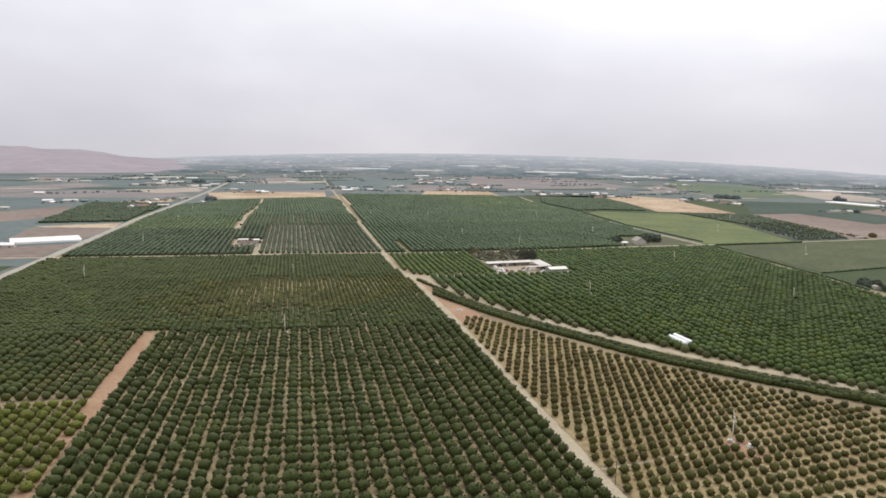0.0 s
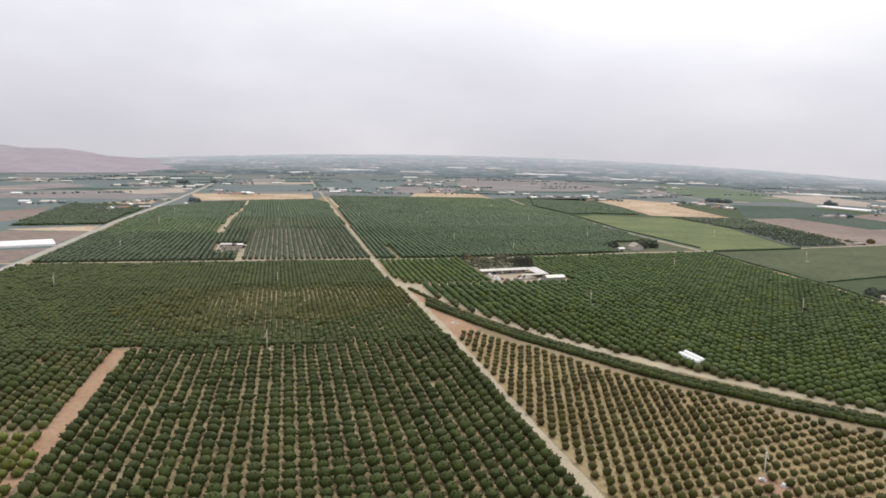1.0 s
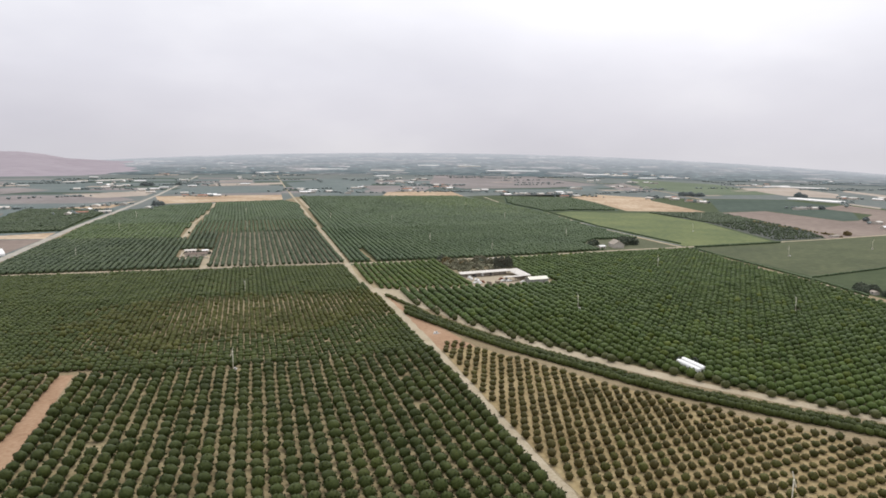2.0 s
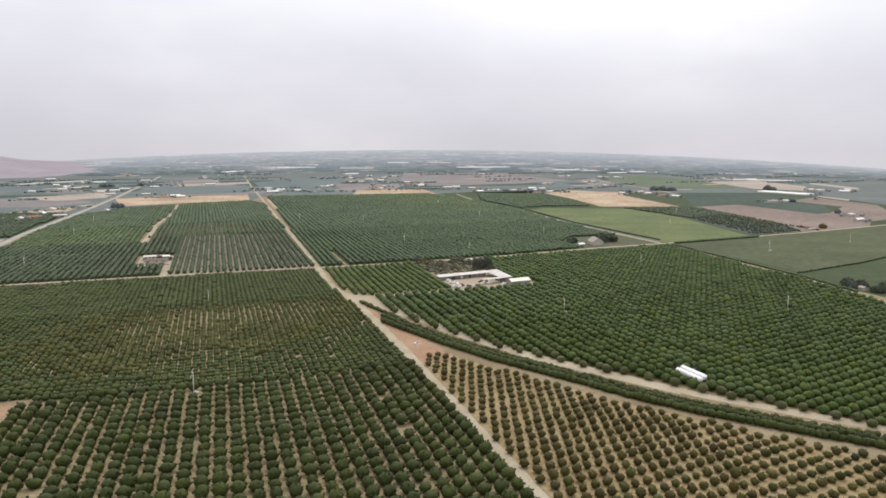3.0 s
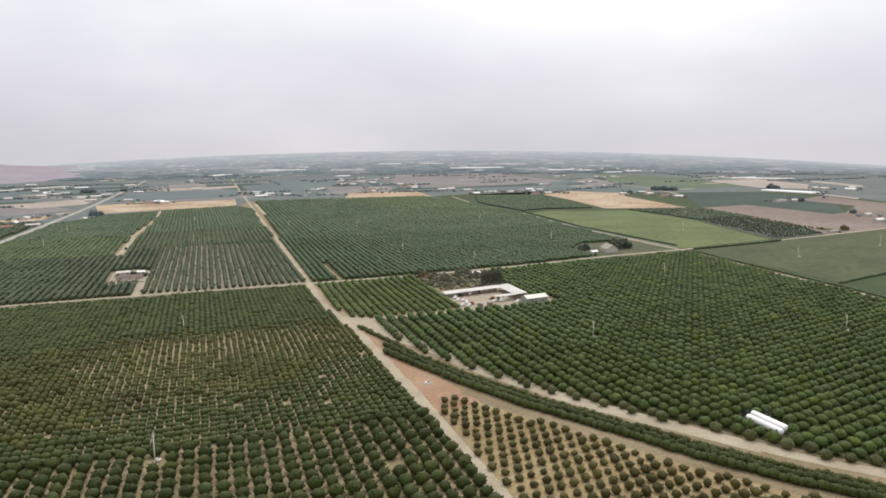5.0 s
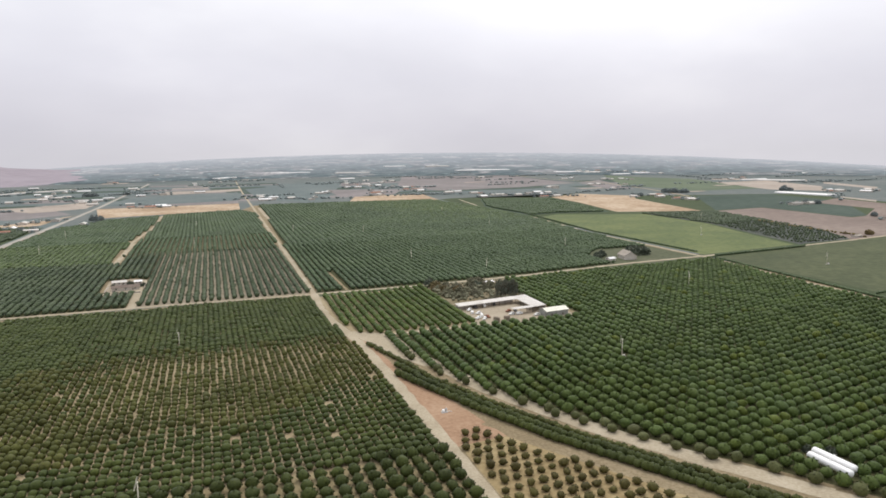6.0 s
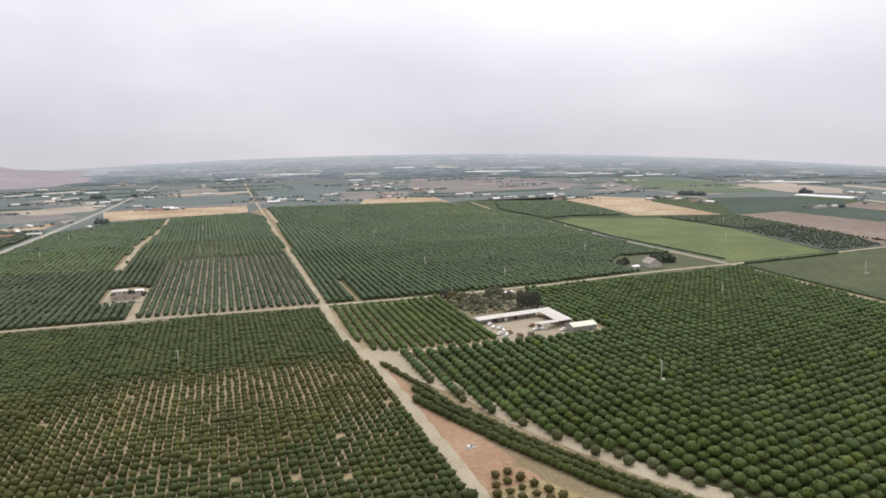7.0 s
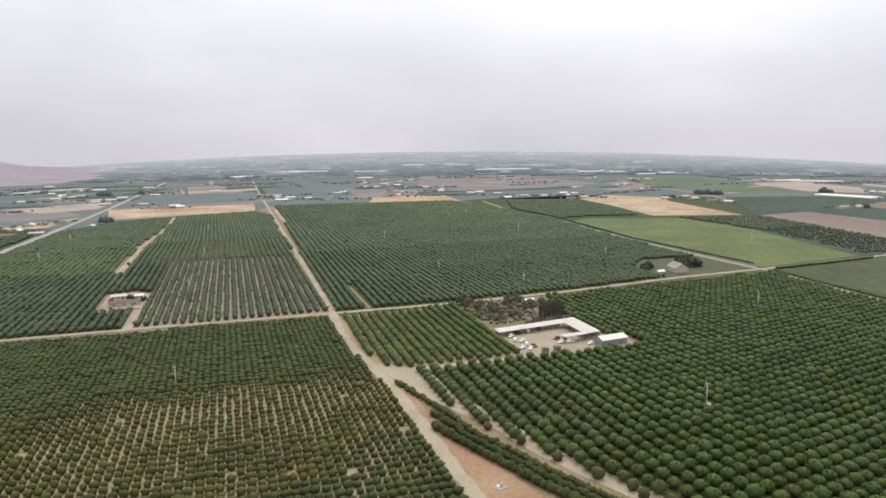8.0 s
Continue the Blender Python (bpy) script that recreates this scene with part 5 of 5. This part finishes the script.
fence = thing("yard_wall", "low pale block wall round a farmhouse yard", "wall")
for a, b in (((-46, 806), (-26, 808)), ((-56, 819), (-55, 842)), ((-24.5, 826), (-23.5, 850))):
    d = Vector(b) - Vector(a)
    bm = box((d.length, 0.25, 1.3), (0, 0, 0.65))
    bm.transform(Matrix.Translation(((a[0] + b[0]) / 2, (a[1] + b[1]) / 2, 0.05)) @ Matrix.Rotation(math.atan2(d.y, d.x), 4, "Z"))
    part("panel", bm, M["plaster"], fence)

# farmhouse by the eastern crossroad
house("farmhouse", 471, 784, 19, 14, 4.6, 4.6, 78, "plaster", "roof_tan", "old farmhouse with a weathered tan gable roof among dark trees")
house("outbuilding", 446, 779, 9, 6, 2.8, 1.2, 10, "plaster", "white_metal", "small shed with a white roof by the farmhouse", "shed", 2)
for i, (x, y, r, h) in enumerate([(447, 804, 6, 9), (455, 810, 6, 10), (441, 798, 4, 7), (490, 800, 8, 13), (497, 803, 9, 15), (505, 800, 8, 14), (500, 812, 9, 15), (511, 806, 7, 12)]):
    grown_tree("shade_tree", x, y, r, h, "leaf_grove", "dark dense shade tree beside a farmhouse", "trees at the eastern farmhouse", seed=40 + i)

# scrub and tall trees behind the barn
for i in range(64):
    x, y = 214 + 82 * rng.random(), 662 + 69 * rng.random()
    if (x > 246 and y < 692) or (x > 284) or math.hypot(x - 270, y - 716) < 7 or (238 < x < 252 and y > 705):
        continue
    rust = rng.random() < (0.16 if x < 240 else 0.06)
    r = float(rng.uniform(2.8, 5.6))
    grown_tree("scrub_tree", float(x), float(y), r, r * float(rng.uniform(1.4, 2.1)), "leaf_rust" if rust else ("leaf_grove" if rng.random() < 0.2 else "leaf_brush"),
               "yellowing scrubby tree behind the barn" if rust else "straggly green tree behind the barn", "scrub behind the barn", seed=70 + i)
brush = rows([(211, 662), (214, 732), (236, 734), (258, 726), (262, 702), (258, 668)], 3.0, 3.0, jitter=1.0, skip=0.55)
planted("brush", brush, 1.4, "leaf_brush", "mid", "low tangled olive brush behind the barn", "brush", vary=0.25)
for i in range(11):
    x, y = 254 + i * 1.85, 664.5 + (i % 2) * 2.6 + i * 0.15
    grown_tree("tall_tree", x, y, 3.6, 16.5 + 2.0 * math.sin(i * 1.7), "leaf_evergreen", "tall narrow grey-green evergreen behind the barn", "evergreen windbreak", seed=330 + i, cypress=True)
for i in range(9):
    grown_tree("scrub_tree", 240 + i * 5.4, 656 + (i % 3) * 2.2 + i * 0.3, 2.6, 4.4 + (i % 4) * 0.7, "leaf_brush", "straggly green tree behind the barn", "scrub behind the barn", seed=500 + i)
house("outbuilding", 270, 716, 8, 5, 2.6, 1.0, 12, "plaster", "white_metal", "small white-roofed hut among scrub", "shed", 2)


# ---------------------------------------------------------------- pump, pole and bits by the road
def pump(x, y, label):
    p = thing("pump_station", label, "pump", at=pose(x, y, 0.06))
    part("pad", box((3.0, 2.4, 0.25), (0, 0, 0.1), 0.03), M["concrete"], p)
    part("tank", rod((-0.5, 0, 0.2), (-0.5, 0, 1.35), 0.62, seg=18), M["paint_white"], p, "white filter tank", True)
    part("motor", rod((0.8, 0.3, 0.2), (0.8, 0.3, 1.7), 0.3, 0.24, 12), M["grey_metal"], p, smooth=True)
    part("pipe", rod((0.8, -0.2, 0.55), (3.2, -1.0, 0.3), 0.14, seg=10), M["paint_white"], p, smooth=True)
    part("control_box", box((0.6, 0.3, 1.1), (1.3, 0.9, 0.9), 0.04), M["white_metal"], p)


pump(127.5, 456, "white irrigation pump on a concrete pad on reddish dirt")
pump(184.5, 212.5, "white irrigation pump and filter beside a wind machine")


def utility_pole(x, y):
    u = thing("utility_pole", "weathered wooden pole beside the dirt farm road", "pole", at=pose(x, y, 0))
    part("pole", rod((0, 0, -0.2), (0, 0, 9.0), 0.16, 0.11, 8), M["dark_wood"], u)
    part("crossarm", box((1.8, 0.12, 0.14), (0, 0.14, 8.5)), M["dark_wood"], u)
    for s in (-0.8, 0, 0.8):
        part("insulator", rod((s, 0.14, 8.57), (s, 0.14, 8.8), 0.05, seg=8), M["paint_white"], u)


utility_pole(114.5, 196)


# ---------------------------------------------------------------- far farms
def greenhouse(x, y, n, span, length, yaw, label, film="white_film"):
    g = thing("greenhouse", label, "greenhouse", at=pose(x, y, float(relief(x, y)), 0, 0, yaw))
    prof = [(span / 2 * math.cos(a), 1.6 + 2.0 * math.sin(a)) for a in np.linspace(0, math.pi, 8)]
    prof = [(span / 2, 0)] + prof + [(-span / 2, 0)]
    me = bm_mesh("tunnel", prism(prof, length), M[film], False)
    for i in range(n):
        o = new("tunnel", me)
        o.parent = g
        o.location = (0, (i - (n - 1) / 2) * span, 0)


greenhouse(-280, 882, 5, 8.0, 74, 20, "long white plastic greenhouse tunnels beside a brown field")
greenhouse(1520, 1450, 4, 9.0, 150, 95, "far long white plastic greenhouse tunnels")
LONG_ROOFS = [(-565, 2609, -383, 2851, 2, 9), (109, 3412, 176, 3498, 3, 10), (391, 3666, 591, 3656, 2, 11), (700, 3534, 880, 3526, 3, 13), (646, 3160, 711, 3171, 3, 11), (1038, 3808, 1159, 3798, 3, 14),
              (1258, 3716, 1389, 3703, 4, 14), (1315, 3397, 1606, 3367, 4, 13), (1722, 3073, 1860, 3057, 3, 12), (1834, 2988, 1921, 2981, 5, 12), (1874, 2801, 1960, 2790, 3, 11), (2018, 2828, 2090, 2815, 3, 11)]
for i, (x0, y0, x1, y1, n, w) in enumerate(LONG_ROOFS):
    greenhouse((x0 + x1) / 2, (y0 + y1) / 2, n, w, math.hypot(x1 - x0, y1 - y0), math.degrees(math.atan2(y1 - y0, x1 - x0)), "far long pale greenhouse roofs", "dusty_roof" if i % 3 == 0 else "white_film")
for x0, y0, x1, y1, n, w in ((-356, 2714, -315, 2719, 2, 11), (1989, 2129, 2124, 2143, 2, 8), (2051, 2110, 2128, 1965, 2, 8), (-488, 1532, -468, 1538, 2, 8), (-444, 1520, -417, 1519, 2, 8)):
    greenhouse((x0 + x1) / 2, (y0 + y1) / 2, n, w, math.hypot(x1 - x0, y1 - y0), math.degrees(math.atan2(y1 - y0, x1 - x0)), "far white greenhouse roofs among farms", "white_film")

BARN_SITES = [(524, 2436), (630, 2617), (646, 2505), (724, 2324), (263, 1971), (305, 1900), (186, 1959), (223, 2020), (197, 3442), (144, 3421), (514, 1985), (324, 2790), (790, 1893), (804, 1825), (894, 1807), (954, 1866), (921, 1770),
              (879, 1690), (1254, 1911), (1161, 1581), (1123, 1470), (1140, 1440), (1269, 1219), (1255, 1232), (2087, 2217), (2012, 2201), (1796, 1476), (1785, 1450), (1706, 1494), (1105, 931), (1041, 869)]
BARN_SITES_2 = [(-261, 1378), (-228, 1392), (-262, 1444), (-223, 1572), (-251, 1562), (-267, 1533), (-163, 1470), (-110, 1846), (-76, 1829), (-40, 1831), (-289, 3259), (24, 2929),
                (33, 2421), (128, 3363), (-363, 2319), (-215, 1989), (-208, 2218), (-429, 1516), (-492, 1341), (-453, 1472), (-280, 1347), (-561, 1748), (-429, 2158), (-327, 2353), (-307, 828), (2090, 2718)]
BARN_SITES_3 = [(530, 2483), (582, 2533), (679, 2425), (684, 2184), (725, 1991), (777, 2052), (196, 2042), (213, 1984), (371, 2152), (409, 2222), (-433, 2504), (-399, 2571), (-387, 2419), (-249, 2077), (-224, 2085), (-127, 1951), (-127, 2316),
                (-379, 2802), (-188, 2797), (-94, 1841), (1134, 1545), (1139, 1431), (1081, 1577), (1672, 1470), (1730, 1433), (1657, 1483), (2142, 2274)]
BARN_SITES_4 = [(552, 2424), (622, 2506), (557, 2241), (637, 2340), (658, 2191), (700, 2203), (679, 2117), (389, 2176), (405, 2198), (194, 1933), (212, 1948), (333, 1996), (765, 2011), (780, 1922), (744, 1772), (816, 1803), (852, 1785),
                (966, 1826), (925, 1701), (1870, 3087), (1887, 3038), (1954, 3040), (2003, 3016), (2052, 2946), (2074, 2889), (1157, 1609), (1146, 1470), (2107, 2868), (1224, 1220), (2625, 2388), (1699, 1528), (-544, 3017), (-384, 2355),
                (-371, 2256), (-257, 2134), (-225, 2139), (-321, 3352), (-294, 3303), (-187, 2747), (-60, 1870), (-155, 3776), (24, 3077)]
farm = random.Random(11)
HAMLETS, FARM_GROVES = [], []
for _ in range(26):
    x, y = farm.uniform(-800, 2500), farm.uniform(2000, 3250)
    if 2050 < math.hypot(x, y) < 3350:
        HAMLETS += [(x + farm.gauss(0, 60), y + farm.gauss(0, 22)) for _ in range(farm.randint(1, 4))]
for x, y in BARN_SITES + BARN_SITES_2 + BARN_SITES_3 + BARN_SITES_4 + HAMLETS:
    far = math.hypot(x, y) > 1500
    white = farm.random() < 0.68
    k = 1.35 if far else 1.0
    house("farm_shed" if white else "far_house", x + farm.uniform(-3, 3), y + farm.uniform(-3, 3), farm.uniform(12, 24) * k, farm.uniform(8, 12) * k, farm.uniform(3, 4.2), farm.uniform(1.2, 2.4), farm.choice((0, 3, 88, 94, 10)),
          "plaster", farm.choice(("white_metal", "dusty_roof", "dusty_roof")) if white else farm.choice(("roof_grey", "roof_red", "roof_grey")), "white-roofed farm shed on the plain" if white else "small house with a dull roof on the plain", "shed" if white else "house", 0 if far else 2, 1)
    for _ in range(2):
        a, d = farm.uniform(0, 6.28), farm.uniform(14, 30)
        tx, ty, tr, th = x + d * math.cos(a), y + d * math.sin(a), farm.uniform(3.0, 5.5), farm.uniform(5, 8.5)
        if math.hypot(x, y) > 1900:
            FARM_GROVES.append((tx, ty))
        else:
            grown_tree("farm_tree", tx, ty, tr, th, "leaf_far_hazed", "haze-paled green tree beside a farm building", "trees round far farms", seed=int(x * 7 + y) % 9999, far=True)

for i, (x, y, r, h) in enumerate([(-152, 1545, 7, 17), (-160, 1556, 7, 18), (-145, 1553, 6, 15), (1276, 1664, 16, 20), (1300, 1650, 14, 18), (1262, 1680, 13, 17), (1100, 1612, 9, 12), (1110, 1600, 9, 12), (1120, 1606, 8, 11), (1599, 1585, 12, 22),
                                  (1612, 1578, 9, 14), (1262, 1226, 8, 14), (1278, 1214, 8, 14), (1131, 978, 6, 14), (-280, 2385, 14, 18), (-262, 2380, 13, 18), (-225, 1408, 8, 12), (-244, 1410, 7, 11),
                                  (-177, 2412, 11, 17)]):
    # past 1350 m the crown takes the leaf colour with painted haze
    grown_tree("lone_tree", x, y, r, h, "leaf_far_hazed" if math.hypot(x, y) > 1350 else "leaf_grove", "big dark free-standing tree on the plain", "large trees on the plain", seed=200 + i)
house("outbuilding", 856, 803, 15, 7, 2.4, 1.0, 8, "plaster", "roof_tan", "low dull shed at the edge of a ploughed field", "shed", 1)
for i, (x, y, r, h, leaf) in enumerate([(894, 813, 6.0, 11.5, "leaf_rust"), (872, 832, 3.4, 5.0, "leaf_rust"), (864, 797, 2.4, 3.4, "leaf_rust")]):
    grown_tree("dry_tree", x, y, r, h, leaf, "brown dry-leaved tree at a ploughed field's edge", "dry trees by the fallow field", seed=600 + i)
# trees and a hut beyond the eastern orchard
for i, (x, y, r, h) in enumerate([(531, 486, 6.5, 9.5), (538, 492, 6.5, 10), (545, 486, 6, 9), (537, 464, 6, 9.5), (545, 462, 6, 9), (552, 470, 6, 10)]):
    grown_tree("shade_tree", x, y, r, h, "leaf_grove", "grey-green tree beside a dirt road", "trees beyond the eastern orchard", seed=620 + i)
house("outbuilding", 533, 474.5, 6, 4.5, 2.5, 0.9, 75, "plaster", "roof_tan", "small dull hut between trees beside a dirt road", "shed", 1)


def far_woods():
    """Windbreaks and clumps of trees in the far plain."""
    pts = []
    w = random.Random(3)
    for _ in range(58):
        x, y = w.uniform(-1000, 2700), w.uniform(1800, 3350)
        if not 1850 < math.hypot(x, y) < 3500:
            continue
        turn = w.choice((0.0, 0.05, -0.08, 1.5, 0.2))
        long_row = w.random() < 0.8
        for _ in range(w.randint(20, 46)):
            a, c = (w.uniform(0, 210), w.gauss(0, 4)) if long_row else (w.gauss(0, 34), w.gauss(0, 12))
            pts.append((x + a * math.cos(turn) - c * math.sin(turn), y + a * math.sin(turn) + c * math.cos(turn)))
    for x0, y0, x1, y1, n in ((-560, 1745, -330, 1880, 26), (560, 1990, 900, 1840, 46), (880, 1830, 980, 1660, 18), (240, 1975, 420, 1900, 24), (1010, 1790, 1300, 1880, 30), (-120, 1842, -40, 1832, 12), (1380, 1240, 1600, 1420, 16),
                              (-330, 1500, -250, 1560, 14), (-460, 1470, -380, 1520, 14), (620, 2420, 760, 2330, 18)):
        for i in range(n):
            t = w.random()
            pts.append((x0 + (x1 - x0) * t + w.gauss(0, 7), y0 + (y1 - y0) * t + w.gauss(0, 7)))
    planted("far_trees", np.array(pts + FARM_GROVES), 4.0, "leaf_far_hazed", "far", "haze-paled windbreaks and tree clumps of the far plain", "trees", vary=0.3, squash=0.75)


far_woods()
